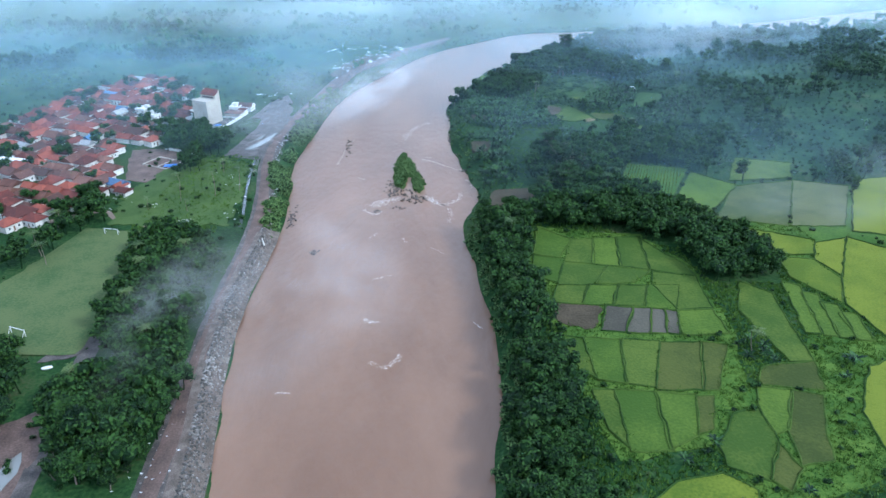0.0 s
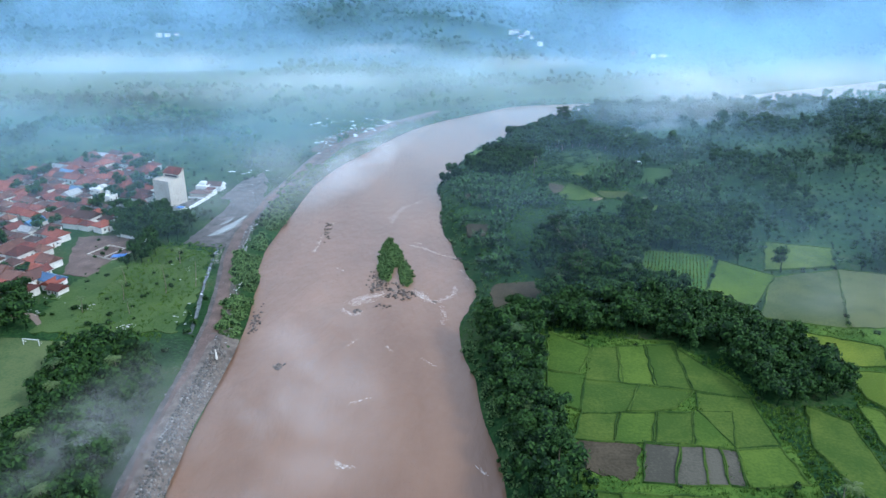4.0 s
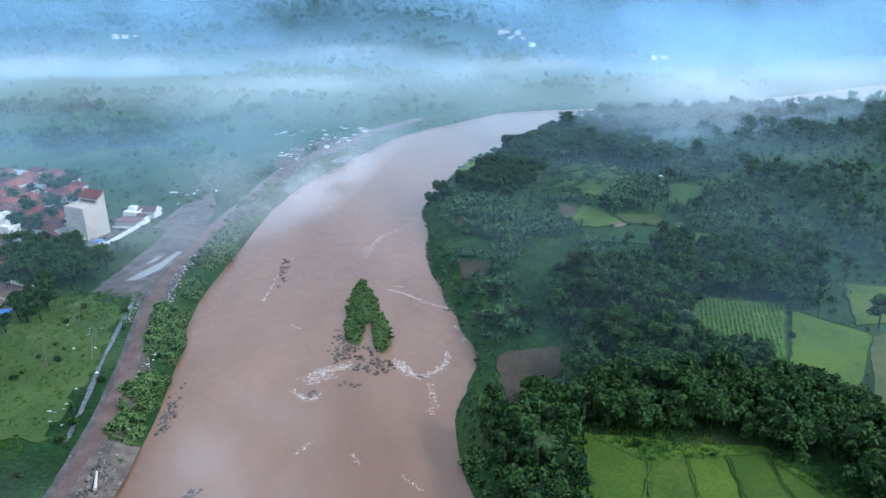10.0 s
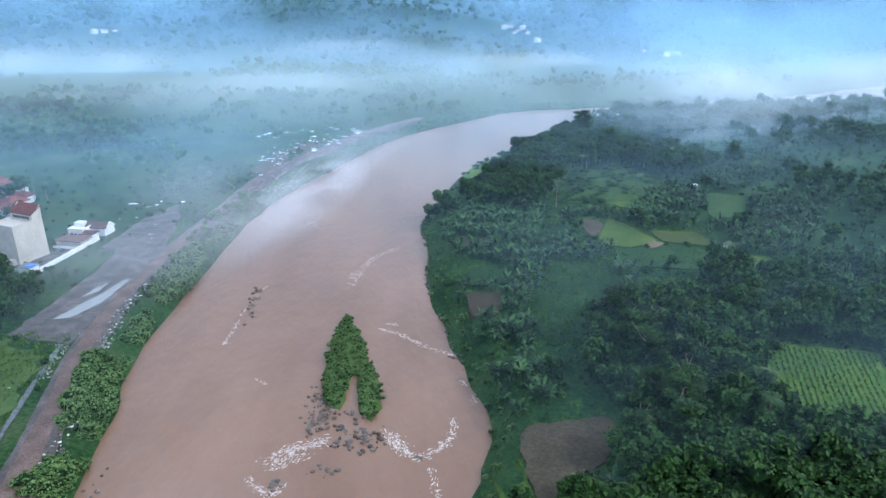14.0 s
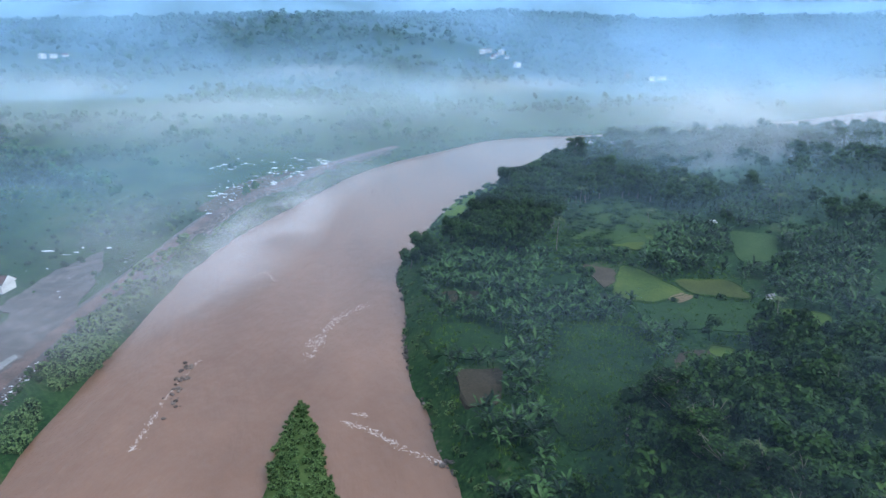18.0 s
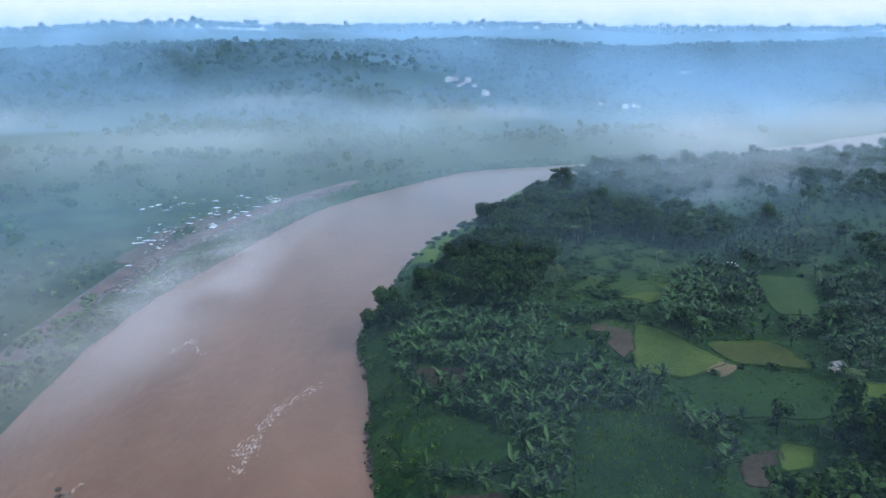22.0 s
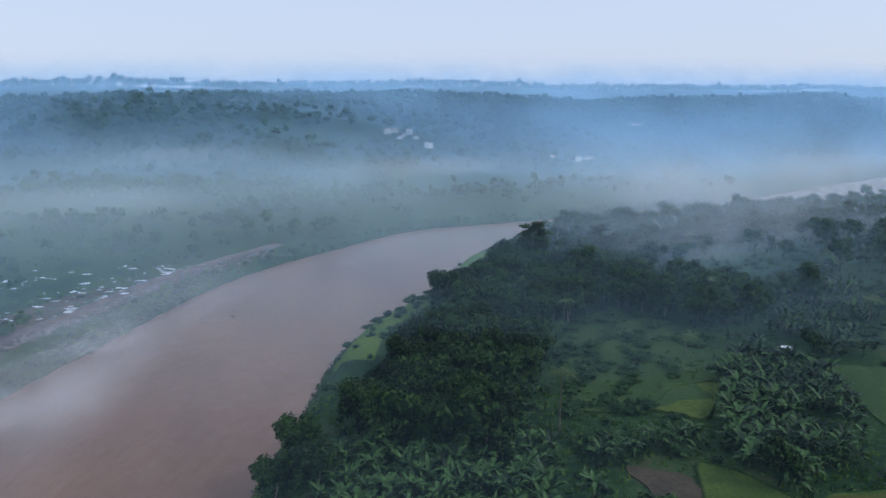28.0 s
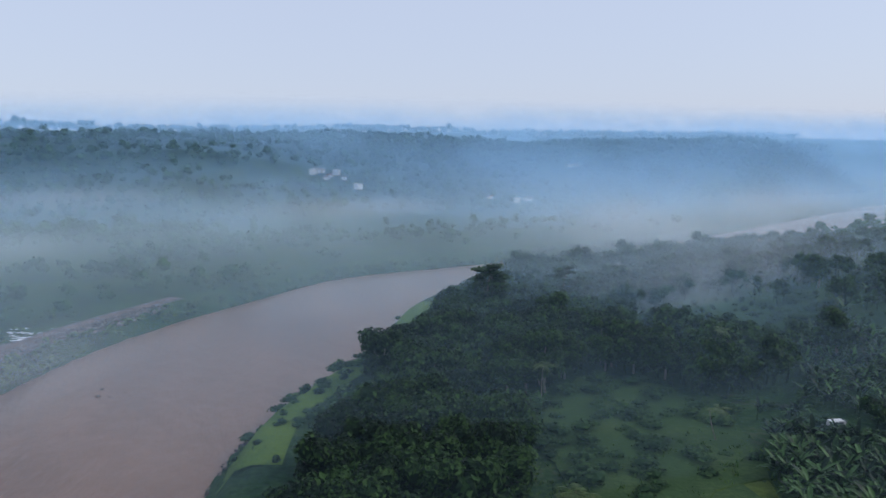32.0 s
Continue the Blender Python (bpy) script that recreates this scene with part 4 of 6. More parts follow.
ribbon("bank_slope", shore, (-9.0, -7.0, -5.0, -3.0, -1.2, 0.8), (0.1, 0.4, 0.8, 1.2, 1.35, 1.1), M["bank_soil"], label="bare grey-brown earth slope of the river bank", category="bank", kind="structure")
point = RIGHT_BANK[(RIGHT_BANK[:, 1] > 575) & (RIGHT_BANK[:, 1] < 722)]
ribbon("bank_grass", point, (1.5, 4, 7, 10, 13, 16), (0.15, 0.3, 0.35, 0.35, 0.3, 0.15), M["verge_grass"], label="bright green grass strip on the river bank", category="bank", kind="structure")
TRACK = spline([(-108, 100), (-114, 133), (-120, 160), (-123, 185), (-126, 205), (-130, 235), (-134, 252)], 3)
ribbon("dirt_track", TRACK, (-3.2, -1.2, 1.2, 3.2), (0.1, 0.16, 0.16, 0.1), M["gravel"], label="grey dirt track beside the trees", category="track", kind="structure")
ribbon("village_lane", spline([(-200, 300), (-175, 318), (-160, 309), (-146, 303), (-132, 300)], 3), (-2, 0, 2), (0.1, 0.16, 0.1), M["dirt"], label="bare earth lane behind the pitch", category="lane", kind="structure")
patch("dirt_yard", [(-132, 130), (-116, 130), (-117, 150), (-126, 168), (-136, 160)], 0.12, M["mud_road"], 4, label="bare brown dirt yard", category="yard", kind="structure")
patch("dirt_yard", [(-140, 192), (-128, 196), (-124, 214), (-131, 246), (-136, 250), (-134, 222)], 0.2, M["gravel"], 5, label="worn bare earth beside the pitch", category="yard", kind="structure")
YARD = [(-134, 400), (-111, 392), (-110, 430), (-108, 470), (-112, 505), (-122, 522), (-129, 490), (-127, 450)]
patch("dirt_yard", YARD, 0.12, M["gravel"], 6, label="wet dirt yard beside the road", category="yard", kind="structure")
patch("west_meadow", [(-162, 302), (-104, 302), (-108, 345), (-115, 386), (-135, 398), (-158, 385), (-170, 340)], 0.1, M["pasture"], 14, 2.0, label="rough open meadow between village and river road", category="meadow", kind="structure")
patch("building_plot", [(-194, 410), (-165, 414), (-152, 388), (-154, 355), (-178, 360)], 0.12, M["mud_road"], 7, label="cleared brown building plot", category="plot", kind="structure")
patch("dirt_yard", [(-136, 478), (-120, 474), (-114, 515), (-122, 540), (-132, 518)], 0.12, M["gravel"], 8, label="bare dirt ground with litter", category="yard", kind="structure")
patch("dirt_yard", [(-100, 600), (-90, 598), (-68, 664), (-60, 690), (-70, 690), (-92, 650)], 0.12, M["soil"], 9, label="bare ground strewn with plastic sheets", category="yard", kind="structure")
patch("puddle", [(-124, 410), (-119, 411), (-113, 422), (-110, 442), (-112, 444), (-116, 430), (-121, 418)], 0.5, M["pond"], 10, 0.4, label="long rain puddle that mirrors the sky", category="puddle")
patch("puddle", [(-122, 428), (-118, 432), (-117, 440), (-120, 437)], 0.5, M["pond"], 11, 0.4, label="small rain puddle that mirrors the sky", category="puddle")
patch("puddle", [(-125, 137), (-120, 134), (-119, 142), (-122, 150), (-124, 146)], 0.24, M["pond"], 12, 0.4, label="rain puddle on a dirt yard", category="puddle")
patch("pond", [(204, 596), (214, 592), (222, 600), (219, 610), (208, 608)], 0.2, M["pond"], 13, 0.8, label="small bright pond among trees", category="pond")
ribbon("roadside_ditch", spline([(-98, 300), (-101, 319), (-106, 344), (-110, 368), (-112, 384), (-113, 392)], 3), (-0.8, 0, 0.7), (0.3, 0.3, 0.3), M["ditch"], label="narrow water-filled ditch beside the road", category="ditch", kind="structure")


# ---- village ----
def house(w, d, h, roof, hip, storeys=1):
    """A house: walls, roof with eaves and ridge, door and windows."""
    e = new("house")
    tagged(e, {"tile": "village house with a red clay tile roof", "brown_tile": "village house with a weathered brown tile roof", "blue_sheet": "low house with a blue metal roof",
               "grey_sheet": "house with a grey sheet metal roof", "concrete": "flat-roofed white concrete house"}[roof], "house", "village houses")
    put("wall", boxes("wall", [(0, 0, -0.5, w, d, h + 0.5)], M["plaster"]), e)
    ov, rise = 0.7, min(w, d) * 0.27
    x, y = w / 2 + ov, d / 2 + ov
    if roof == "concrete":
        put("roof", boxes("roof", [(0, 0, h, w + 0.5, d + 0.5, 0.25), (0, -d / 2, h + 0.25, w + 0.5, 0.2, 0.7), (0, d / 2, h + 0.25, w + 0.5, 0.2, 0.7), (-w / 2, 0, h + 0.25, 0.2, d, 0.7), (w / 2, 0, h + 0.25, 0.2, d, 0.7)], M["white"]), e)
        put("stair_house", boxes("stair_house", [(w / 4, d / 4, h + 0.25, w * 0.35, d * 0.35, 2.2)], M["plaster"]), e)
    else:
        r = y * (1.0 if hip else 0.0)
        xr = max(x - r, 0.3)
        v = np.array([(-x, -y, h - 0.15), (x, -y, h - 0.15), (x, y, h - 0.15), (-x, y, h - 0.15), (-x, -y, h + 0.05), (x, -y, h + 0.05), (x, y, h + 0.05), (-x, y, h + 0.05), (-xr, 0, h + rise), (xr, 0, h + rise)])
        f = [(3, 2, 1, 0), (0, 1, 5, 4), (1, 2, 6, 5), (2, 3, 7, 6), (3, 0, 4, 7), (4, 5, 9, 8), (6, 7, 8, 9), (5, 6, 9), (7, 4, 8)]
        put("roof", mesh_of("roof", v, f, M[roof]), e)
        put("ridge_cap", boxes("ridge_cap", [(0, 0, h + rise - 0.05, 2 * xr, 0.35, 0.16)], M[roof]), e)
    for s in range(storeys):
        for k, px in enumerate((-w * 0.28, w * 0.28)):
            win = put("window", boxes("window", [(px, -d / 2 - 0.03, 1.0 + 3 * s, 1.3, 0.14, 1.2)], M["white"]), e)
            put("pane", boxes("pane", [(px, -d / 2 - 0.11, 1.1 + 3 * s, 1.1, 0.04, 1.0)], M["glass"]), win)
    put("door", boxes("door", [(0, -d / 2 - 0.03, 0, 1.0, 0.12, 2.1)], M["door"]), e)
    put("step", boxes("step", [(0, -d / 2 - 0.6, -0.4, 1.8, 1.0, 0.55)], M["concrete"]), e)
    return e


KINDS = [(10, 8, 3.2, "tile", True), (12, 8.5, 3.2, "tile", False), (9, 7.5, 3.0, "brown_tile", True), (11, 9, 3.4, "brown_tile", False), (13, 10, 3.6, "tile", True),
         (14, 8, 3.0, "blue_sheet", False), (10, 7, 3.0, "grey_sheet", False), (9, 9, 6.0, "concrete", False, 2), (8, 7, 3.0, "tile", False)]
models = [house(*k) for k in KINDS]
vr = np.random.default_rng(5)
ca, sa = math.cos(radians(-22)), math.sin(radians(-22))
spots = []
for i in range(-16, 17):
    for j in range(-18, 19):
        gx0, gy0 = i * 10.8 + vr.uniform(-1.6, 1.6) + (j % 2) * 4, j * 9.4 + vr.uniform(-1.4, 1.4)
        hx, hy = -235 + gx0 * ca - gy0 * sa, 440 + gx0 * sa + gy0 * ca
        if inside(VILLAGE, hx, hy) and not inside([(-200, 418), (-150, 418), (-150, 350), (-184, 355)], hx, hy) and math.hypot(hx + 163, hy - 470) > 16 and not inside(LEFT_WOODS[4], hx, hy) and vr.uniform() < 0.93:
            spots.append((hx, hy))
used = set()
for hx, hy in spots:
    k = int(vr.choice(9, p=[0.2, 0.17, 0.18, 0.17, 0.12, 0.015, 0.03, 0.015, 0.10]))
    m = pose(hx, hy, float(height(hx, hy)), 0, 0, -22 + vr.uniform(-7, 7) + (90 if vr.uniform() < 0.3 else 0) + (180 if vr.uniform() < 0.3 else 0))
    m = m @ Matrix.Diagonal((*(vr.uniform(0.72, 0.98),) * 2, vr.uniform(0.9, 1.25), 1))
    ob = models[k] if k not in used else copy_thing(models[k], m)
    used.add(k)
    ob.matrix_basis = m
for k in range(9):
    if k not in used:
        models[k].matrix_basis = pose(-230 - 12 * k, 600, 6.2)
FAR_SPOTS = [(118, 1124), (126, 1130), (134, 1122), (142, 1128), (148, 1120), (130, 1116), (158, 1102), (345, 1115), (300, 1112), (328, 1106), (-392, 1130), (-380, 1134), (-404, 1128), (462, 1238), (474, 1244)]
for i, (hx, hy) in enumerate(FAR_SPOTS):
    m = pose(hx, hy, float(height(hx, hy)) + 2.0, 0, 0, 20 * i) @ Matrix.Scale(0.8, 4)
    copy_thing(models[7 if i % 3 == 0 else 6 if i % 3 == 1 else 8], m)
# houses at the edge of the pitch
for hx, hy, k, r in ((-206, 268, 0, 15), (-214, 258, 2, -20), (-200, 256, 8, 70), (-224, 270, 1, -15), (-170, 340, 8, -20), (-178, 350, 5, -25), (-168, 206, 6, 80)):
    copy_thing(models[k], pose(hx, hy, float(height(hx, hy)), 0, 0, r))

# tall bare building with a stepped roof
tb = new("tall_building")
tb.matrix_basis = pose(-163.5, 469, 6.0, 0, 0, -25)
tagged(tb, "tall windowless pale concrete building with a red roof", "building")
put("front_block", boxes("front_block", [(0, -2.2, -0.5, 12.5, 9.0, 16.3)], M["concrete"]), tb)
put("rear_block", boxes("rear_block", [(0, 4.6, -0.5, 12.5, 4.6, 19.0)], M["concrete"]), tb)
put("parapet", boxes("parapet", [(0, -6.6, 15.8, 12.6, 0.25, 0.8), (-6.15, -2.2, 15.8, 0.25, 8.6, 0.8), (6.15, -2.2, 15.8, 0.25, 8.6, 0.8)], M["concrete"]), tb)
v = np.array([(-6.5, 1.9, 18.5), (6.5, 1.9, 18.5), (6.5, 7.3, 21.4), (-6.5, 7.3, 21.4), (-6.5, 1.9, 18.9), (6.5, 1.9, 18.9), (6.5, 7.3, 21.8), (-6.5, 7.3, 21.8)])
put("roof", mesh_of("roof", v, [(3, 2, 1, 0), (4, 5, 6, 7), (0, 1, 5, 4), (1, 2, 6, 5), (2, 3, 7, 6), (3, 0, 4, 7)], M["tile"]), tb)
for sx in (-6.25, 6.25):
    v = np.array([(sx - 0.13, 2.3, 18.4), (sx - 0.13, 6.9, 18.4), (sx - 0.13, 6.9, 22.0), (sx + 0.13, 2.3, 18.4), (sx + 0.13, 6.9, 18.4), (sx + 0.13, 6.9, 22.0)])
    put("gable_wall", mesh_of("gable_wall", v, [(2, 1, 0), (3, 4, 5), (0, 1, 4, 3), (1, 2, 5, 4), (2, 0, 3, 5)], M["concrete"]), tb)
put("upper_opening", boxes("upper_opening", [(0, 2.27, 16.6, 9.5, 0.12, 1.2)], M["dark"]), tb)
for px in (-3, 3):
    put("vent_slot", boxes("vent_slot", [(px, -6.73, 1.2, 0.9, 0.1, 0.9)], M["dark"]), tb)
put("porch", boxes("porch", [(3.0, -7.6, -0.5, 3.0, 1.8, 2.8)], M["concrete"]), tb)

# walled compound beside it
def gable_roof(w, d, h, rise, over=0.5):
    """A thick gable roof over a w by d room whose walls end at h; the ridge runs along x."""
    x, y = w / 2 + over, d / 2 + over
    v = np.array([(-x, -y, h - 0.2), (x, -y, h - 0.2), (x, y, h - 0.2), (-x, y, h - 0.2), (-x, -y, h), (x, -y, h), (x, y, h), (-x, y, h), (-x, 0, h + rise), (x, 0, h + rise)])
    return v, [(3, 2, 1, 0), (0, 1, 5, 4), (1, 2, 6, 5), (2, 3, 7, 6), (3, 0, 4, 7), (4, 5, 9, 8), (6, 7, 8, 9), (5, 6, 9), (7, 4, 8)]


cw = new("walled_compound")
cw.matrix_basis = pose(-151.5, 474, 6.0, 0, 0, -12)
tagged(cw, "white walled compound with low white rooms and a dark yard", "compound")
put("wall_side", boxes("wall_side", [(6.5, -2, -0.5, 0.4, 38, 2.3)], M["white"]), cw)
put("wall_front", boxes("wall_front", [(1.2, -21, -0.5, 10.2, 0.4, 1.7)], M["concrete"]), cw)
for k in range(9):
    put("wall_pier", boxes("wall_pier", [(6.5, -19 + 4.5 * k, -0.5, 0.6, 0.6, 2.6)], M["white"]), cw)
put("yard_slab", boxes("yard_slab", [(0.8, -2, -0.4, 11, 37.6, 0.55)], M["gravel"]), cw)
put("low_wall", boxes("low_wall", [(-0.2, 4.4, 0.1, 12.4, 0.25, 1.0)], M["white"]), cw)
put("lean_to", boxes("lean_to", [(-0.4, 10, 0.1, 12, 7, 2.6)], M["concrete"]), cw)
put("lean_to_roof", boxes("lean_to_roof", [(-0.4, 10, 2.7, 12.8, 8.0, 0.2)], M["brown_tile"]), cw)
put("main_room", boxes("main_room", [(-4, 20.5, 0.1, 7.5, 8, 3.8)], M["white"]), cw)
for b in ((-4, 16.6, 3.9, 7.5, 0.25, 0.8), (-7.6, 20.5, 3.9, 0.25, 7.5, 0.8), (-0.4, 20.5, 3.9, 0.25, 7.5, 0.8)):
    put("parapet", boxes("parapet", [b], M["white"]), cw)
put("upper_room", boxes("upper_room", [(-5.4, 22.6, 3.9, 4, 3.4, 2.0)], M["white"]), cw)
put("side_room", boxes("side_room", [(2.6, 17.5, 0.1, 4.5, 4, 2.8)], M["white"]), cw)
v, f = gable_roof(4.5, 4, 2.95, 1.1)
put("side_roof", mesh_of("side_roof", v + (2.6, 17.5, 0), f, M["tile"]), cw)
for px in (1.7, 3.5):
    put("window", boxes("window", [(px, 15.46, 1.0, 0.9, 0.12, 1.1)], M["dark"]), cw)
put("rear_hall", boxes("rear_hall", [(2.2, 25, 0.1, 9.5, 7, 3.6)], M["white"]), cw)
v, f = gable_roof(9.5, 7, 3.8, 2.0)
put("rear_roof", mesh_of("rear_roof", v + (2.2, 25, 0), f, M["brown_tile"]), cw)
v = np.array([(7.45, 21.3, 3.4), (7.45, 28.7, 3.4), (7.45, 25, 6.1), (7.75, 21.3, 3.4), (7.75, 28.7, 3.4), (7.75, 25, 6.1)])
put("gable_wall", mesh_of("gable_wall", v, [(2, 1, 0), (3, 4, 5), (0, 1, 4, 3), (1, 2, 5, 4), (2, 0, 3, 5)], M["white"]), cw)
for k in range(3):
    put("window", boxes("window", [(-6 + 2.0 * k, 16.46, 1.3, 1.0, 0.12, 1.3)], M["dark"]), cw)

# small mosque with white domes
mo = new("mosque")
mo.matrix_basis = pose(-250, 378, 6.0, 0, 0, -22)
tagged(mo, "small white mosque with two pale domes", "mosque")
put("hall", boxes("hall", [(0, 0, -0.5, 14, 11, 5.5)], M["white"]), mo)
put("cornice", boxes("cornice", [(0, 0, 5.0, 14.6, 11.6, 0.4)], M["white"]), mo)
for px, pr in ((-3.6, 2.0), (3.6, 2.0)):
    put("dome", mesh_of("dome", ICO_V * (pr, pr, pr * 1.1) + (px, -2, 5.8), ICO_F, M["white"], True), mo)
for k in range(4):
    put("window", boxes("window", [(-5.2 + 3.4 * k, -5.53, 1.2, 1.3, 0.12, 2.2)], M["dark"]), mo)

# half-built foundations with a tarpaulin
fo = new("foundation_walls")
fo.matrix_basis = pose(-166, 388, 6.3, 0, 0, -25)
tagged(fo, "low unfinished brick foundation walls on bare soil", "foundation")
for b in ((0, -8, -0.3, 18, 0.3, 0.9), (0, 6, -0.3, 18, 0.3, 0.7), (-9, -1, -0.3, 0.3, 14, 0.8), (2, -1, -0.3, 0.3, 14, 0.7), (9, -1, -0.3, 0.3, 14, 0.6)):
    put("low_wall", boxes("low_wall", [b], M["concrete"]), fo)
put("fence_wall", boxes("fence_wall", [(-4, 18, -0.3, 26, 0.3, 1.8)], M["plaster"]), fo)


def sheet(name, x, y, z, a, b, turn, mat, label, category, seed):
    r = np.random.default_rng(seed)
    t = np.linspace(-1, 1, 7)
    X, Y = np.meshgrid(t, t)
    Z = 0.12 * r.normal(0, 1, X.shape) + 0.3
    w = np.arange(49).reshape(7, 7)
    f = np.stack([w[:-1, :-1], w[:-1, 1:], w[1:, 1:], w[1:, :-1]], -1).reshape(-1, 4)
    ob = put(name, mesh_of(name, np.column_stack([X.ravel() * a * (1 + 0.1 * np.sin(5 * Y.ravel())), Y.ravel() * b, Z.ravel()]), f, mat, True), label=label, category=category)
    ob.matrix_basis = pose(x, y, z, 0, 0, turn)
    so = ob.modifiers.new("thick", "SOLIDIFY")
    so.thickness = 0.05
    return ob


sheet("tarpaulin", -160, 382, 6.5, 3.6, 2.2, 10, M["tarp"], "crumpled bright blue tarpaulin on the ground", "tarpaulin", 1)
sheet("tarpaulin", -152, 452, 9.0, 2.0, 1.6, -20, M["tarp"], "blue tarpaulin over a small shed", "tarpaulin", 2)
sd0 = new("shed")
sd0.matrix_basis = pose(-153.5, 453, 6.0, 0, 0, -25)
tagged(sd0, "small pale shed beneath a blue tarpaulin", "shed")
put("wall", boxes("wall", [(0, 0, -0.4, 6, 4.5, 3.2)], M["plaster"]), sd0)
put("roof", boxes("roof", [(0, 0, 2.8, 6.6, 5.1, 0.2)], M["grey_sheet"]), sd0)


# football goals
def goal():
    e = new("football_goal")
    tagged(e, "white metal football goal on the pitch", "goal", "pitch goals")
    for px in (-3.4, 3.4):
        put("post", boxes("post", [(px, 0, 0, 0.22, 0.22, 2.5)], M["white"]), e)
    put("crossbar", boxes("crossbar", [(0, 0, 2.5, 7.02, 0.22, 0.22)], M["white"]), e)
    for px in (-3.4, 3.4):
        v, f, _ = box(0, 0, 0, 0.12, 0.12, 2.6)
        v = v @ np.array(Euler((radians(-35), 0, 0)).to_matrix()).T + (px, -1.45, 0.25)
        put("stay", mesh_of("stay", v, f, M["white"]), e)
    return e


g1 = goal()
copy_thing(g1, pose(-155, 209, 6.5, 0, 0, -20))
g1.matrix_basis = pose(-156.3, 291.8, 6.5, 0, 0, 170)

# white boat-like object and pieces by the yard
wb = new("white_boat")
wb.matrix_basis = pose(-134.5, 189, 6.6, 0, 0, 20)
tagged(wb, "small white upturned boat on bare earth", "boat")
put("hull", mesh_of("hull", ICO_V * (1.9, 0.8, 0.6), ICO_F, M["white"], True), wb)
put("keel", boxes("keel", [(0, 0, 0.5, 3.0, 0.12, 0.15)], M["white"]), wb)

# driftwood log
lg = new("driftwood_log")
lg.matrix_basis = pose(-84.5, 287.5, 5.9, 0, 0, 112)
tagged(lg, "bleached driftwood trunk lying by the road", "log")
v, f, _ = trunk(300, 12, 0.45, 0.7, 0)
put("trunk", mesh_of("trunk", np.column_stack([v[:, 2] - 6, v[:, 0], v[:, 1]]), f, M["wood"], True), lg)
v, f, _ = trunk(301, 4, 0.25, 0.4, 0)
put("branch", mesh_of("branch", np.column_stack([v[:, 2] * 0.8 + 3, v[:, 2] * 0.5, v[:, 1] + 0.2]), f, M["wood"], True), lg)

# ---- van, hut ----
va = new("van")
va.matrix_basis = pose(152, 550.5, float(height(152, 550.5)) + 0.1, 0, 0, -12)
tagged(va, "small white van parked in a clearing", "van")
v = np.array([(-2.1, -0.85, 0.4), (2.1, -0.85, 0.4), (2.1, 0.85, 0.4), (-2.1, 0.85, 0.4), (-2.1, -0.85, 1.1), (2.15, -0.85, 1.0), (2.15, 0.85, 1.0), (-2.1, 0.85, 1.1), (-2.0, -0.75, 1.9), (1.0, -0.75, 1.9), (1.0, 0.75, 1.9), (-2.0, 0.75, 1.9)])
put("body", mesh_of("body", v, [(3, 2, 1, 0), (0, 1, 5, 4), (1, 2, 6, 5), (2, 3, 7, 6), (3, 0, 4, 7), (4, 5, 9, 8), (5, 6, 10, 9), (6, 7, 11, 10), (7, 4, 8, 11), (8, 9, 10, 11)], M["white"]), va)
put("windscreen", boxes("windscreen", [(1.62, 0, 1.2, 0.5, 1.4, 0.5)], M["glass"]), va)
for sy in (-0.83, 0.83):
    put("side_window", boxes("side_window", [(-0.4, sy, 1.2, 2.4, 0.06, 0.5)], M["glass"]), va)
for px in (-1.3, 1.4):
    for sy in (-0.8, 0.8):
        a = np.arange(12) * 2 * math.pi / 12
        vv = np.vstack([np.column_stack([px + 0.34 * np.cos(a), np.full(12, sy + o), 0.34 + 0.34 * np.sin(a)]) for o in (-0.1, 0.1)])
        put("wheel", mesh_of("wheel", vv, [list(range(12)), list(range(23, 11, -1))] + [[i, (i + 1) % 12, 12 + (i + 1) % 12, 12 + i] for i in range(12)], M["rubber"]), va)
hu = new("field_hut")
hu.matrix_basis = pose(131.5, 461.5, float(height(131.5, 461.5)), 0, 0, 15)
tagged(hu, "small open field hut with a pale roof", "hut")
for px in (-1, 1):
    for py in (-0.9, 0.9):
        put("post", boxes("post", [(px, py, -0.2, 0.14, 0.14, 2.4)], M["wood"]), hu)
put("platform", boxes("platform", [(0, 0, 0.7, 2.3, 2.1, 0.12)], M["wood"]), hu)
put("roof", mesh_of("roof", np.array([(-1.5, -1.4, 2.1), (1.5, -1.4, 2.1), (1.5, 1.4, 2.1), (-1.5, 1.4, 2.1), (-1.5, 0, 2.9), (1.5, 0, 2.9)]), [(3, 2, 1, 0), (0, 1, 5, 4), (2, 3, 4, 5), (1, 2, 5), (3, 0, 4)], M["grey_sheet"]), hu)

# ---- island and rapids ----
ISLE = [(-25.5, 420), (-28, 408), (-29, 392), (-28.5, 376), (-26.5, 364), (-22.5, 362), (-20.5, 380), (-18.5, 380), (-16.5, 360), (-13, 356), (-10.5, 362), (-12, 376), (-17, 394), (-21, 410)]
ip = wobbly(ISLE, np.random.default_rng(8), 3, 0.7)
n = len(ip)
icn = ip.mean(0)
v = np.vstack([np.column_stack([ring(ip, k), np.full(n, z)]) for k, z in ((-0.8, -1.5), (0.0, 0.25), (1.3, 1.3))] + [np.array([[*icn, 1.6]])])
f = [[a * n + i, a * n + (i + 1) % n, (a + 1) * n + (i + 1) % n, (a + 1) * n + i] for a in range(2) for i in range(n)] + [list(range(2 * n, 3 * n))]
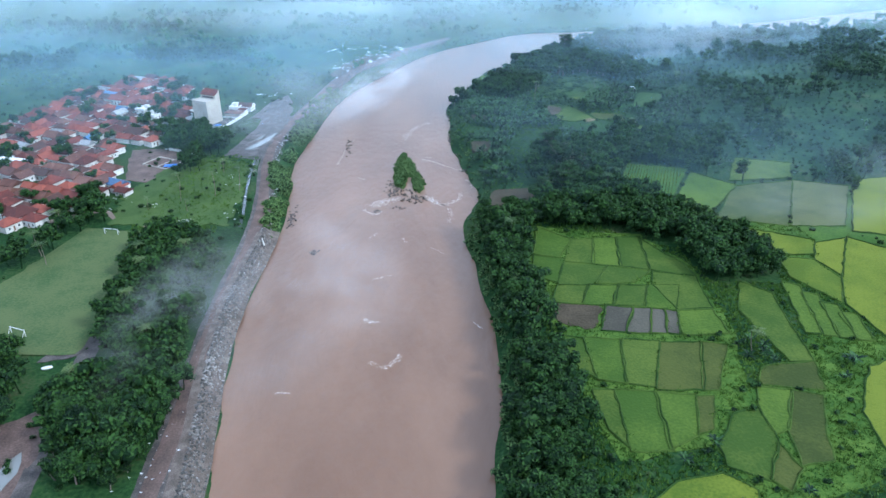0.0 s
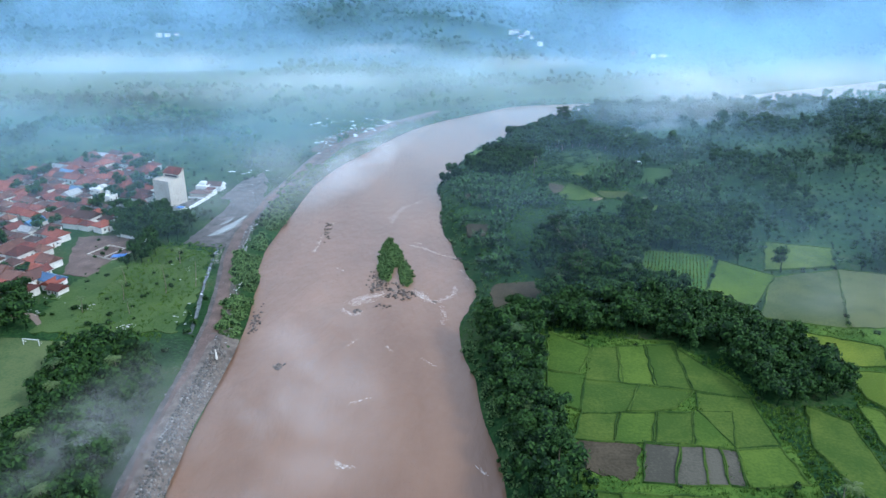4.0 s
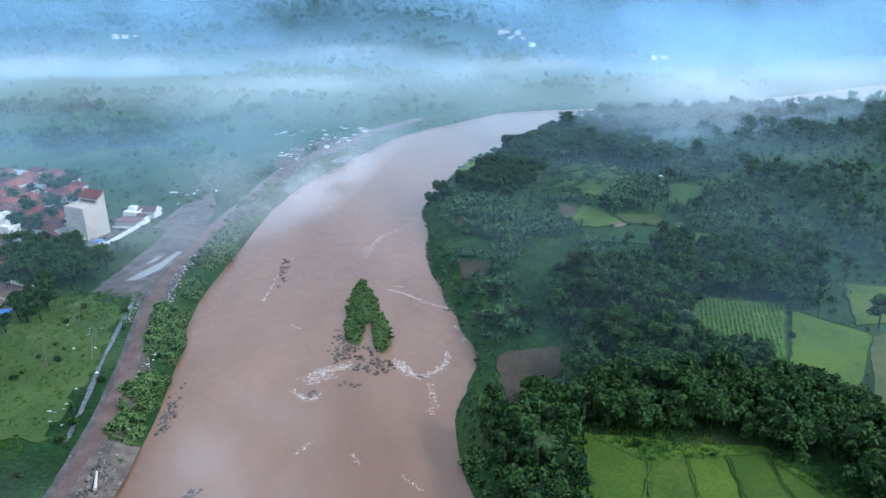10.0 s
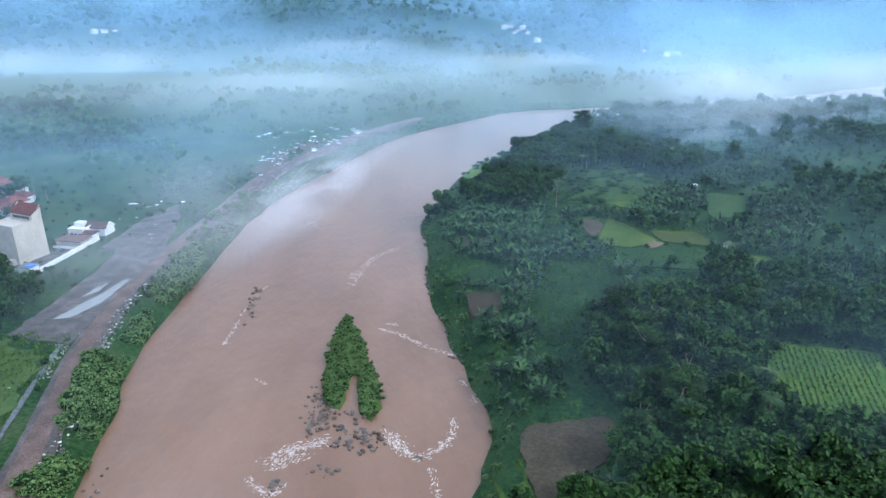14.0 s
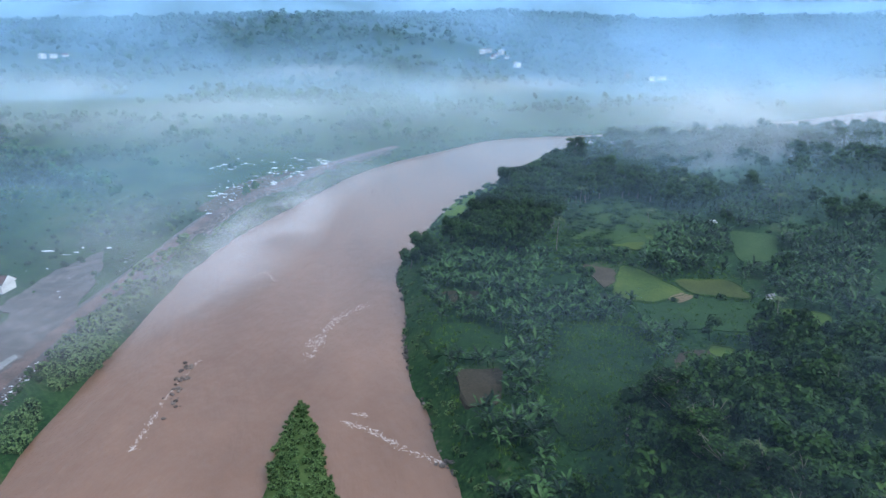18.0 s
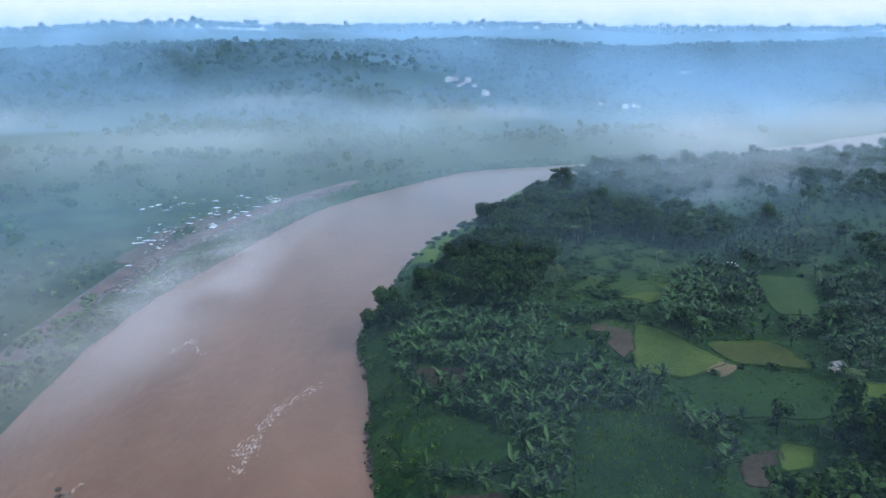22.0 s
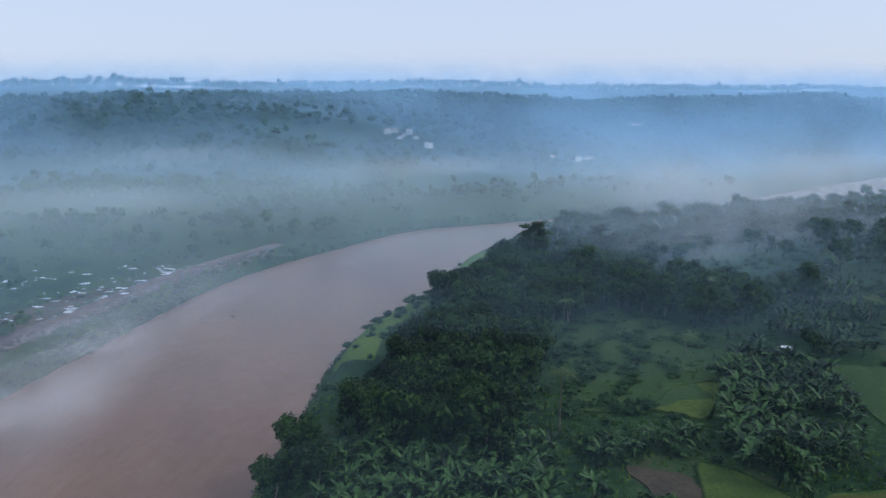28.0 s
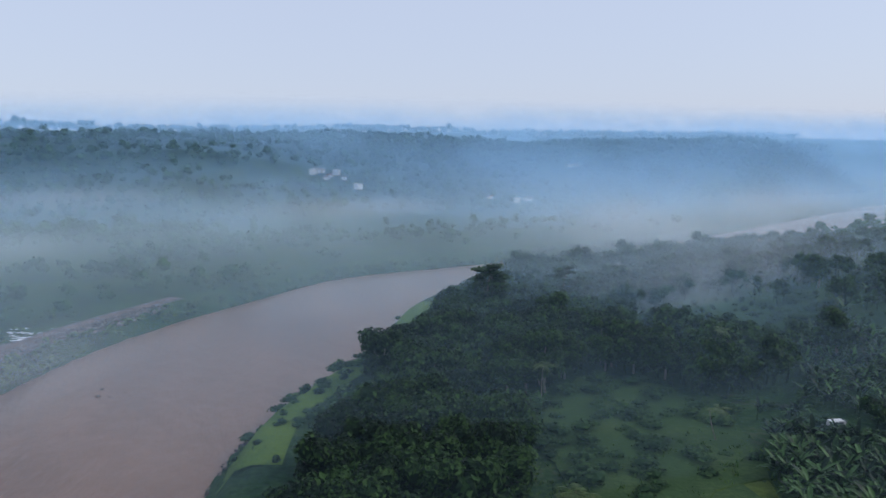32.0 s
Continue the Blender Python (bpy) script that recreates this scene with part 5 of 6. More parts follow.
put("river_island", mesh_of("river_island", v[:-1], f, M["pasture"], True), label="narrow grassy river island overgrown with shrubs", category="island", kind="structure")


def stone_mesh(seed, mat):
    r = np.random.default_rng(seed)
    v = ICO1_V * r.uniform(0.7, 1.2, (len(ICO1_V), 1)) * (1, r.uniform(0.7, 0.95), r.uniform(0.5, 0.75))
    return v, ICO1_F, mat


STONES = [stone_mesh(k, 0) for k in range(6)]


def stones(name, places, sizes, mat, label, category, z=None, parts=0, lift=0.0):
    """Stones: the first ones as parts of their own, the others joined."""
    r = np.random.default_rng(len(places))
    base = new(name)
    base.location = (*places.mean(0), 0)
    tagged(base, label, category)
    zz = height(places[:, 0], places[:, 1]) + lift if z is None else np.full(len(places), z)
    meshes = [mesh_of("stone", v_, f_, mat) for v_, f_, _ in STONES]
    c = places.mean(0)
    for i in range(min(parts, len(places))):
        s_ = sizes[i]
        put("stone", meshes[i % 6], base, pose(places[i, 0] - c[0], places[i, 1] - c[1], zz[i] + s_ * 0.2, r.uniform(-25, 25), r.uniform(-25, 25), r.uniform(0, 360)) @ Matrix.Scale(s_, 4))
    if len(places) > parts:
        vs, fs, o = [], [], 0
        for i in range(parts, len(places)):
            v_, f_, _ = STONES[i % 6]
            a = r.uniform(0, 6.28)
            R = np.array([(math.cos(a), -math.sin(a), 0), (math.sin(a), math.cos(a), 0), (0, 0, 1)])
            vs.append(v_ @ R.T * sizes[i] + (places[i, 0] - c[0], places[i, 1] - c[1], zz[i] + sizes[i] * 0.2)), fs.append(f_ + o)
            o += len(v_)
        put("loose_stones", mesh_of("loose_stones", np.vstack(vs), np.vstack(fs), mat), base, kind="stuff")
    return base


def along(line, lo, hi, n, a, b, r):
    """Places beside a line between two y, at a to b metres to its left."""
    ln = np.asarray(line)
    ln = ln[(ln[:, 1] > lo) & (ln[:, 1] < hi)]
    t = r.uniform(0, len(ln) - 1.001, n)
    i = t.astype(int)
    p = ln[i] + (ln[i + 1] - ln[i]) * (t - i)[:, None]
    d = unit(ln[i + 1] - ln[i])
    return p + np.column_stack([-d[:, 1], d[:, 0]]) * r.uniform(a, b, n)[:, None]


r9 = np.random.default_rng(9)
pl = along(LEFT_BANK, 110, 300, 3400, -0.4, 5.4, r9)
pl = pl[np.argsort(np.abs(pl[:, 1] - 190))]
stones("stone_revetment", pl, r9.uniform(0.22, 0.68, len(pl)), M["stone"], "loose pale grey stone revetment on the river bank", "revetment", parts=290, lift=1.0)
pl = along(ROAD, 300, 470, 620, -6.8, -3.4, r9)
stones("roadside_rubble", pl, r9.uniform(0.15, 0.5, len(pl)), M["dark_stone"], "strip of dark rubble beside the dirt road", "rubble")
pl = along(ROAD, 560, 760, 1700, -9.5, -3.2, r9)
stones("bank_rubble", pl, r9.uniform(0.35, 1.0, len(pl)), M["dark_stone"], "dark and pale rubble wall along the bank", "rubble")
pl = along(ROAD, 372, 410, 200, 4.6, 9.5, r9)
stones("ditch_rubble", pl, r9.uniform(0.12, 0.42, len(pl)), M["stone"], "pale rubble and litter beside the ditch", "rubble")
pl = along(ROAD, 90, 300, 200, -4.8, 5.0, r9)
pl = pl[np.abs(r9.normal(0, 1, len(pl))) > 0.5]
stones("road_rubble", pl, r9.uniform(0.15, 0.4, len(pl)), M["stone"], "scattered pebbles on the road verge", "rubble")
pl = np.vstack([r9.normal((-28, 357), (2.2, 5), (44, 2)), r9.normal((-19, 349), (2.5, 3.5), (34, 2)), r9.normal((-13, 348), (2.5, 2.2), (26, 2)), r9.normal((-29, 366), (1.5, 5), (24, 2)), r9.normal((-22, 358), (3, 4), (20, 2))])
stones("island_boulders", pl, r9.uniform(0.35, 1.0, len(pl)), M["dark_stone"], "dark wet boulders at the island's foot", "boulders", z=0.0, parts=60)
pl = np.vstack([r9.normal((-35, 331), (0.8, 1.4), (14, 2)), r9.normal((-23, 335), (1.8, 1.2), (14, 2)), r9.normal((-60, 285), (1.3, 1.6), (22, 2)), r9.normal((0, 340), (1.0, 0.6), (8, 2)), r9.normal((12.5, 390), (1.2, 0.8), (8, 2)),
                r9.normal((-78, 325), (1.2, 7), (60, 2)), r9.normal((-63, 440), (1.0, 9), (26, 2)), r9.normal((-61, 428), (0.8, 6), (16, 2)), r9.normal((88, 826), (2, 1), (8, 2)), r9.normal((-6, 660), (3, 3), (5, 2))])
stones("river_boulders", pl, r9.uniform(0.3, 1.0, len(pl)), M["dark_stone"], "dark boulders breaking the river surface", "boulders", z=-0.1, parts=40)
pl = along(RIGHT_BANK, 380, 700, 420, -1.5, 0.8, r9)
stones("bank_stones", pl, r9.uniform(0.25, 0.9, len(pl)), M["dark_stone"], "dark stones along the water's edge", "stones", z=0.0)

FOAM = [([(-42, 334), (-39, 330), (-35, 328), (-33, 332)], 1.0, 90), ([(-38, 340), (-35, 343), (-32, 346), (-24, 348)], 2.2, 200), ([(-36, 338), (-30, 343)], 2.0, 90), ([(-8, 350), (-6, 346), (-4, 343)], 1.9, 150), ([(-4, 343), (0, 340), (5, 343), (9, 349), (10, 356)], 1.2, 170),
        ([(-65, 402), (-64.5, 410), (-64, 418)], 0.9, 60), ([(-64, 418), (-63, 433), (-60, 448)], 0.5, 40), ([(-26, 455), (-22, 468), (-18, 478), (-9, 488)], 1.7, 170), ([(-26, 447), (-23, 460)], 1.5, 60), ([(-13, 410), (-6, 406), (0, 400), (4, 396), (12, 391)], 1.0, 130), ([(-11, 414), (-7, 413)], 0.7, 25),
        ([(3, 336), (4, 325), (3, 318)], 1.3, 45), ([(13, 376), (17, 370), (16, 364)], 1.0, 35), ([(-31, 229), (-28, 227), (-25, 227)], 0.9, 40), ([(-26, 201), (-22, 198), (-18, 200), (-16, 205)], 1.0, 45), ([(-56, 184), (-52, 184)], 0.6, 14), ([(12, 227), (15, 222)], 0.7, 16),
        ([(-57, 517), (-52, 526), (-47, 516)], 1.6, 60), ([(90, 826), (93, 800), (96, 788)], 2.0, 70), ([(-30, 260), (-24, 264)], 0.8, 14), ([(-5, 290), (0, 284)], 0.6, 14), ([(-50, 380), (-46, 376)], 0.6, 12), ([(-36, 300), (-32, 306)], 0.6, 14), ([(-20, 300), (-17, 296)], 0.6, 12)]
vs, fs, o = [], [], 0
for pts, spread, cnt in FOAM:
    ln = spline(pts, 0.6)
    cnt = int(cnt * 1.5)
    pick = r9.integers(0, len(ln) - 1, cnt)
    p = ln[pick] + r9.normal(0, spread * 0.6, (cnt, 2))
    way = np.arctan2(*(ln[pick + 1] - ln[pick]).T[::-1])
    for (x, y), g in zip(p, way + r9.normal(0, 0.6, cnt)):
        k = 6
        a = np.arange(k) * 2 * math.pi / k + r9.uniform(0, 1)
        s_ = r9.uniform(0.04, 0.16) * (1.6 if r9.uniform() < 0.15 else 1.0)
        u = s_ * r9.uniform(1.5, 5.0) * np.cos(a) * r9.uniform(0.6, 1.3, k)
        w = s_ * np.sin(a) * r9.uniform(0.6, 1.3, k)
        vs.append(np.column_stack([x + u * math.cos(g) - w * math.sin(g), y + u * math.sin(g) + w * math.cos(g), 0.02 + np.abs(r9.normal(0, 0.03, k))]))
        vs.append(np.array([[x, y, 0.04 + abs(r9.normal(0, 0.08))]]))
        fs += [[o + i, o + (i + 1) % k, o + k] for i in range(k)]
        o += k + 1
put("river_foam", mesh_of("river_foam", np.vstack(vs), np.array(fs), M["foam"]), label="white foam of small rapids", category="foam", kind="stuff")

# pale plastic sheets and litter on the west bank
vs, fs, o = [], [], 0
lit = np.vstack([r9.normal((-90, 645), (5, 12), (34, 2)), r9.normal((-68, 690), (10, 12), (44, 2)), r9.normal((-102, 710), (9, 8), (34, 2)), r9.normal((-48, 722), (9, 6), (20, 2)), r9.normal((-139, 540), (4, 4), (6, 2)), along(ROAD, 590, 720, 40, 2.5, 7, r9), r9.normal((-128, 510), (12, 18), (14, 2)),
                 r9.normal((-127, 307), (2.0, 1.6), (26, 2)), r9.normal((-152, 325), (3.2, 1.5), (16, 2)), r9.normal((-170, 320), (4, 3), (12, 2)), r9.normal((-170, 335), (2, 2), (10, 2)), r9.normal((-118, 350), (8, 20), (14, 2)), r9.normal((-104, 318), (3, 6), (10, 2)), r9.normal((-84, 140), (4, 14), (20, 2)), along(ROAD, 300, 440, 150, -7.0, -3.0, r9), along(ROAD, 296, 312, 26, -8, -2, r9)])
zl = height(lit[:, 0], lit[:, 1])
for (x, y), z in zip(lit, zl):
    k = 7
    a = np.sort(r9.uniform(0, 6.28, k))
    s_ = r9.uniform(0.3, 1.0) ** 2 * 1.5 if y > 530 else r9.uniform(0.3, 1.0) * 0.42
    v = np.column_stack([x + s_ * r9.uniform(0.8, 2.6) * np.cos(a), y + s_ * np.sin(a) * r9.uniform(0.5, 1.2), z + 0.25 + r9.uniform(0, 0.25, k)])
    vs.append(v), vs.append(np.array([[x, y, z + 0.35 + r9.uniform(0, 0.4)]]))
    fs += [[o + i, o + (i + 1) % k, o + k] for i in range(k)]
    o += k + 1
put("plastic_litter", mesh_of("plastic_litter", np.vstack(vs), np.array(fs), M["plastic"]), label="scattered white plastic sheets and litter", category="litter", kind="stuff")

# shrubs on the island and along the west bank
isl = scatter(r9, (-32, 352), (-7, 424), 1.25)
spine = spline([(-25, 418), (-23, 400), (-21, 385), (-19, 372)], 2)
isl = isl[inside(ring(np.array(ISLE, float), -0.2), isl[:, 0], isl[:, 1]) & (r9.uniform(0, 1, len(isl)) < 0.85) & ((line_dist(spine, isl[:, 0], isl[:, 1]) > 0.7) | (isl[:, 1] > 412))]
replicate("island_shrubs", BUSH_FINE, isl, r9.uniform(0.4, 0.85, len(isl)), LEAFY_LIGHT, r9, "dense green shrubs covering the river island", "shrubs", z=0.8)
wb2 = np.vstack([along(LEFT_BANK, 303, 345, 70, 1.0, 8, r9), along(LEFT_BANK, 345, 392, 190, 1.0, 11, r9), along(LEFT_BANK, 392, 425, 40, 1.0, 6, r9), along(LEFT_BANK, 425, 470, 130, 1.0, 9, r9), along(LEFT_BANK, 440, 560, 170, 1.5, 14, r9), r9.normal((-56, 600), (4, 9), (50, 2)), r9.normal((-54, 625), (3, 6), (24, 2)), along(LEFT_BANK, 560, 700, 150, 1.5, 8, r9), along(LEFT_BANK, 640, 900, 240, 1.0, 8, r9), r9.normal((-24, 704), (4, 4), (16, 2)), r9.normal((-88, 330), (3, 4), (20, 2))])
wb2 = wb2[~inside(RIVER, wb2[:, 0], wb2[:, 1])]
replicate("water_edge_shrubs", BUSH_FINE, edge, r9.uniform(0.3, 0.9, len(edge)) * np.where(edge[:, 1] < 305, 1.9, 1.0), LEAFY_LIGHT, r9, "low green shrubs along the east water's edge", "shrubs")
replicate("bank_shrubs", BUSH_FINE, wb2, r9.uniform(0.5, 1.7, len(wb2)), LEAFY_LIGHT, r9, "green shrubs overhanging the river bank", "shrubs")

# trees as things where the way passes, the others as woods
way = np.array([(30, 120), (30, 300), (70, 350), (45, 450), (50, 560), (90, 620)], float)
TREES = TREES[np.argsort(line_dist(way, TREES[:, 0], TREES[:, 1]) - 40 * any_in(STANDS[:3], TREES))]
near_t = np.vstack([TREES[:265], TREES_LEFT[:60]])
SMALL_AT = np.vstack([TREES[265:], TREES_LEFT[60:], GARDEN])
rest_t = np.vstack([SMALL_AT, dense])
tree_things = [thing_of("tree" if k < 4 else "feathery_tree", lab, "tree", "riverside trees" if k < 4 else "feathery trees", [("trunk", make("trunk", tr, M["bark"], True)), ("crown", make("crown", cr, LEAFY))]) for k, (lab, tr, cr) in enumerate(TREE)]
first = set()
zt = height(near_t[:, 0], near_t[:, 1])
in_point, in_middle = any_in(STANDS[:3], near_t), any_in(STANDS[3:], near_t)
for (x, y), z, tall, mixed in zip(near_t, zt, in_point, in_middle):
    if x < -60:
        k, sc = int(rng.integers(0, 4)), rng.uniform(0.7, 1.1)
    elif tall:
        k, sc = int(rng.choice([0, 0, 1, 2, 2, 2, 3, 1])), rng.uniform(0.95, 1.35)
    elif mixed:
        k, sc = int(rng.choice([0, 1, 2, 3, 4, 5, 4, 5])), rng.uniform(0.75, 1.2)
    else:
        k, sc = int(rng.integers(0, 4)), rng.uniform(0.6, 1.05)
    m = pose(x, y, z, 0, 0, rng.uniform(0, 360))
    ob = tree_things[k] if k not in first else copy_thing(tree_things[k], m)
    first.add(k)
    ob.matrix_basis = m @ Matrix.Diagonal((sc, sc, sc * rng.uniform(0.85, 1.1), 1))
replicate("woods", SMALL, rest_t, rng.triangular(0.5, 0.95, 1.5, len(rest_t)), LEAFY, rng, "dense dark green riverside woods", "woods")

for x, y, k, sc in ((114, 658, 5, 1.35), (118, 664, 4, 1.3), (152, 674, 5, 1.05), (188, 584, 0, 1.55), (136, 590, 0, 1.3), (256, 654, 0, 1.3), (164, 742, 1, 1.2), (207, 752, 0, 1.3), (8, 512, 2, 0.8), (13, 520, 2, 0.9), (16, 508, 2, 0.85)):
    copy_thing(tree_things[k], pose(x, y, float(height(x, y)), 0, 0, 40 * k) @ Matrix.Scale(1.0, 4)).scale = (sc, sc, sc)

# bananas
order = np.argsort(np.hypot(BANANAS[:, 0] - 60, BANANAS[:, 1] - 540))
BANANAS = BANANAS[order]
things = [thing_of("banana_plant", "banana plant with broad arching green leaves", "banana plant", "banana plants", [("stem", make("stem", tr, M["palm"], True)), ("leaves", make("leaves", lv, M["banana"]))]) for tr, lv in BANANA]
zb = height(BANANAS[:, 0], BANANAS[:, 1])
for i in range(290):
    sc, m = rng.uniform(0.95, 1.45), pose(BANANAS[i, 0], BANANAS[i, 1], zb[i], 0, 0, rng.uniform(0, 360))
    ob = things[i] if i < 5 else copy_thing(things[i % 5], m)
    ob.matrix_basis = m @ Matrix.Scale(sc, 4)
GROVE = [(tr, banana_leaves(95 + k, 8)) for k, (tr, lv) in enumerate(BANANA)]
ban_t = [joined([(v, f, 1) for v, f, _ in [tr]] + [(v, f, 0) for v, f, _ in [lv]]) for tr, lv in GROVE]
replicate("banana_grove", ban_t, BANANAS[290:], rng.uniform(0.8, 1.4, len(BANANAS) - 290), [M["banana"], M["palm"]], rng, "groves of banana plants with arching leaves", "banana grove")

# coconut palms
PALMS = [(-107, 214), (-118, 222), (-112, 236), (-101, 228), (-124, 248), (-98, 246), (-131, 262), (-110, 262), (-120, 276), (-104, 200), (-118, 176), (-129, 318), (-137, 330), (-121, 338),
         (-126, 372), (-142, 345), (-110, 345), (-150, 320), (-172, 262), (-178, 270), (-186, 300), (-205, 560), (-190, 545), (123, 554), (145, 584), (151, 588), (126, 447), (60, 352), (73, 364), (66, 342), (92, 348), (112, 396), (128, 404), (58, 374), (84, 332),
         (108, 197), (54, 330), (30, 275), (28, 238), (98, 585), (70, 520), (175, 600), (190, 560)]
palm_things = [thing_of("coconut_palm", "tall coconut palm with drooping feathery fronds", "palm", "coconut palms", [("trunk", make("trunk", tr, M["bark"], True)), ("fronds", make("fronds", fr, M["palm"]))]) for tr, fr in PALM]
for i, (x, y) in enumerate(PALMS):
    m = pose(x, y, float(height(x, y)), rng.uniform(-4, 4), rng.uniform(-4, 4), rng.uniform(0, 360))
    ob = palm_things[i] if i < 3 else copy_thing(palm_things[i % 3], m)
    ob.matrix_basis = m @ Matrix.Scale(rng.uniform(0.85, 1.1), 4)

# rough grass between the plots and on the west meadow
TUFT = []
for k in range(4):
    g = np.random.default_rng(200 + k)
    a, h, o = g.uniform(0, 6.28, 12), g.uniform(0.35, 0.9, 12), g.normal(0, 0.3, (12, 2))
    lean_x, lean_y = g.normal(0, 0.35, 12), g.normal(0, 0.35, 12)
    tv = np.stack([np.column_stack([o[:, 0] - 0.14 * np.cos(a), o[:, 1] - 0.14 * np.sin(a), 0 * h]), np.column_stack([o[:, 0] + 0.14 * np.cos(a), o[:, 1] + 0.14 * np.sin(a), 0 * h]),
                   np.column_stack([o[:, 0] + lean_x, o[:, 1] + lean_y, h])], 1).reshape(-1, 3)
    TUFT.append((tv, np.arange(36).reshape(-1, 3), np.zeros(12, int)))
M["tuft"] = green("rough_grass", (0.030, 0.074, 0.010), (0.086, 0.14, 0.020), 0.06, fine=1.2, bump=0, per_island=0.3)
gr = np.vstack([scatter(rng, (38, 120), (170, 300), 1.35), scatter(rng, (-150, 295), (-110, 400), 1.9), scatter(rng, (10, 300), (130, 560), 2.6), scatter(rng, (41, 382), (80, 456), 1.6)])
gr = gr[free(gr, 0.1, TILLED) & ~inside(RIVER, gr[:, 0], gr[:, 1]) & ~any_in([HEDGE, WOOD_MID], gr) & (rng.uniform(0, 1, len(gr)) < 0.8) & (line_dist(ROAD, gr[:, 0], gr[:, 1]) > 6)]
replicate("rough_grass", TUFT, gr, rng.uniform(0.7, 1.7, len(gr)), [M["tuft"]], rng, "rough bright green grass and weeds", "grass")

# shrubs and rough grass
M["clearing_leaf"] = green("clearing_shrub_leaves", (0.012, 0.034, 0.009), (0.040, 0.080, 0.019), 0.15, fine=1.5, rough=0.7, bump=0, per_object=0.2, per_island=0.3)
bush_meshes = [make("shrub", bt, [M["clearing_leaf"], M["meadow"]]) for bt in BUSH_FINE]
zm = height(MOUNDS[:, 0], MOUNDS[:, 1])
for i in range(min(290, len(MOUNDS))):
    sc = rng.uniform(1.2, 2.6)
    put("shrub", bush_meshes[i % len(bush_meshes)], m=pose(MOUNDS[i, 0], MOUNDS[i, 1], zm[i], 0, 0, rng.uniform(0, 360)) @ Matrix.Diagonal((sc, sc, sc * 0.5, 1)),
        label="low rounded green shrub in a clearing", category="shrub", group="clearing shrubs")
MOUNDS = MOUNDS[290:]
sh = np.vstack(SHRUBS + [MOUNDS] + [Q[(~lw) & (~vil) & (rng.uniform(0, 1, len(Q)) < 0.35)]])
sh = sh[(line_dist(ROAD, sh[:, 0], sh[:, 1]) > 6) & ~inside(YARD, sh[:, 0], sh[:, 1])]
replicate("undergrowth", BUSH, sh, rng.uniform(0.4, 1.3, len(sh)), LEAFY, rng, "low green undergrowth and shrubs", "shrubs")

# far woods on plain and hills
def hill_line(p):
    return p[:, 1] - 0.28 * np.maximum(p[:, 0], 0) + 0.1 * np.minimum(p[:, 0], 0)


FAR_T = [crown(140 + k, 6.0, 8.0, 3.0, 2, 14, 1.5, 0.8, (ICO1_V, ICO1_F)) for k in range(4)]
FAR_LOW = [crown(150 + k, 6.0, 6.0, 2.0, 1, 16, 1.7, 0.8, (ICO1_V, ICO1_F)) for k in range(5)]
hills = scatter(rng, (-1000, 880), (1500, 1800), 10.8)
hq = hill_line(hills)
thick = np.sin(hills[:, 0] / 71 + 1) * np.cos(hills[:, 1] / 53) + 0.6 * np.sin((hills[:, 0] - hills[:, 1]) / 39)
hills = hills[(hq > 985 + 30 * np.sin(hills[:, 0] / 90)) & (hq < 1345) & (thick > np.where(hq < 1120, -0.8, -1.6)) & (np.abs(hills[:, 0]) < 0.85 * (hills[:, 1] - 60)) & (line_dist(LEFT_BANK, hills[:, 0], hills[:, 1]) > 40)]
hills = hills[np.min(np.hypot(hills[:, None, 0] - np.array(FAR_SPOTS)[None, :, 0], hills[:, None, 1] - np.array(FAR_SPOTS)[None, :, 1] + 6), axis=1) > 11]
crest = scatter(rng, (-1500, 1600), (2300, 2700), 22.0)
cq = hill_line(crest)
crest = crest[(cq > 1980) & (cq < 2190) & (np.abs(crest[:, 0]) < 0.85 * crest[:, 1])]
for name, places, lo, hi, tpl in (("hill_woods", hills, 0.8, 1.5, FAR_LOW), ("crest_woods", crest, 1.3, 2.6, FAR_LOW)):
    replicate(name, tpl, places, rng.triangular(lo, (lo + hi) / 2.4, hi, len(places)), [M["far"], M["far"]], rng, "hazy dark woods covering the far hills", "woods")

# hedges, clumps and lone trees of the plain beyond the bend
CLUMPS = [(-8, 905, 26, 9, 46), (30, 912, 16, 7, 22), (-20, 850, 18, 8, 14), (60, 965, 60, 10, 40), (150, 940, 60, 9, 34), (-150, 1000, 60, 14, 40), (250, 985, 60, 10, 30), (-60, 990, 80, 12, 40), (-350, 830, 90, 14, 50), (-215, 735, 55, 16, 40),
          (-120, 870, 70, 8, 24), (-290, 900, 110, 12, 50), (-330, 690, 60, 18, 44), (-420, 780, 90, 14, 44), (-180, 665, 24, 8, 16), (330, 1010, 80, 10, 34), (-70, 780, 10, 5, 7), (-150, 800, 12, 6, 8), (10, 800, 30, 5, 14)]
cl = np.vstack([np.column_stack([rng.normal(cx, sx * 0.55, c), rng.normal(cy, sy * 0.55, c)]) for cx, cy, sx, sy, c in CLUMPS])
lone = scatter(rng, (-700, 620), (420, 1010), 26.0)
lone = lone[(rng.uniform(0, 1, len(lone)) < 0.35) & (line_dist(LEFT_BANK, lone[:, 0], lone[:, 1]) > 18) & (line_dist(LEFT_BANK, lone[:, 0], lone[:, 1]) < line_dist(RIGHT_BANK, lone[:, 0], lone[:, 1]))]
right_far = scatter(rng, (430, 500), (1500, 1500), 14.0)
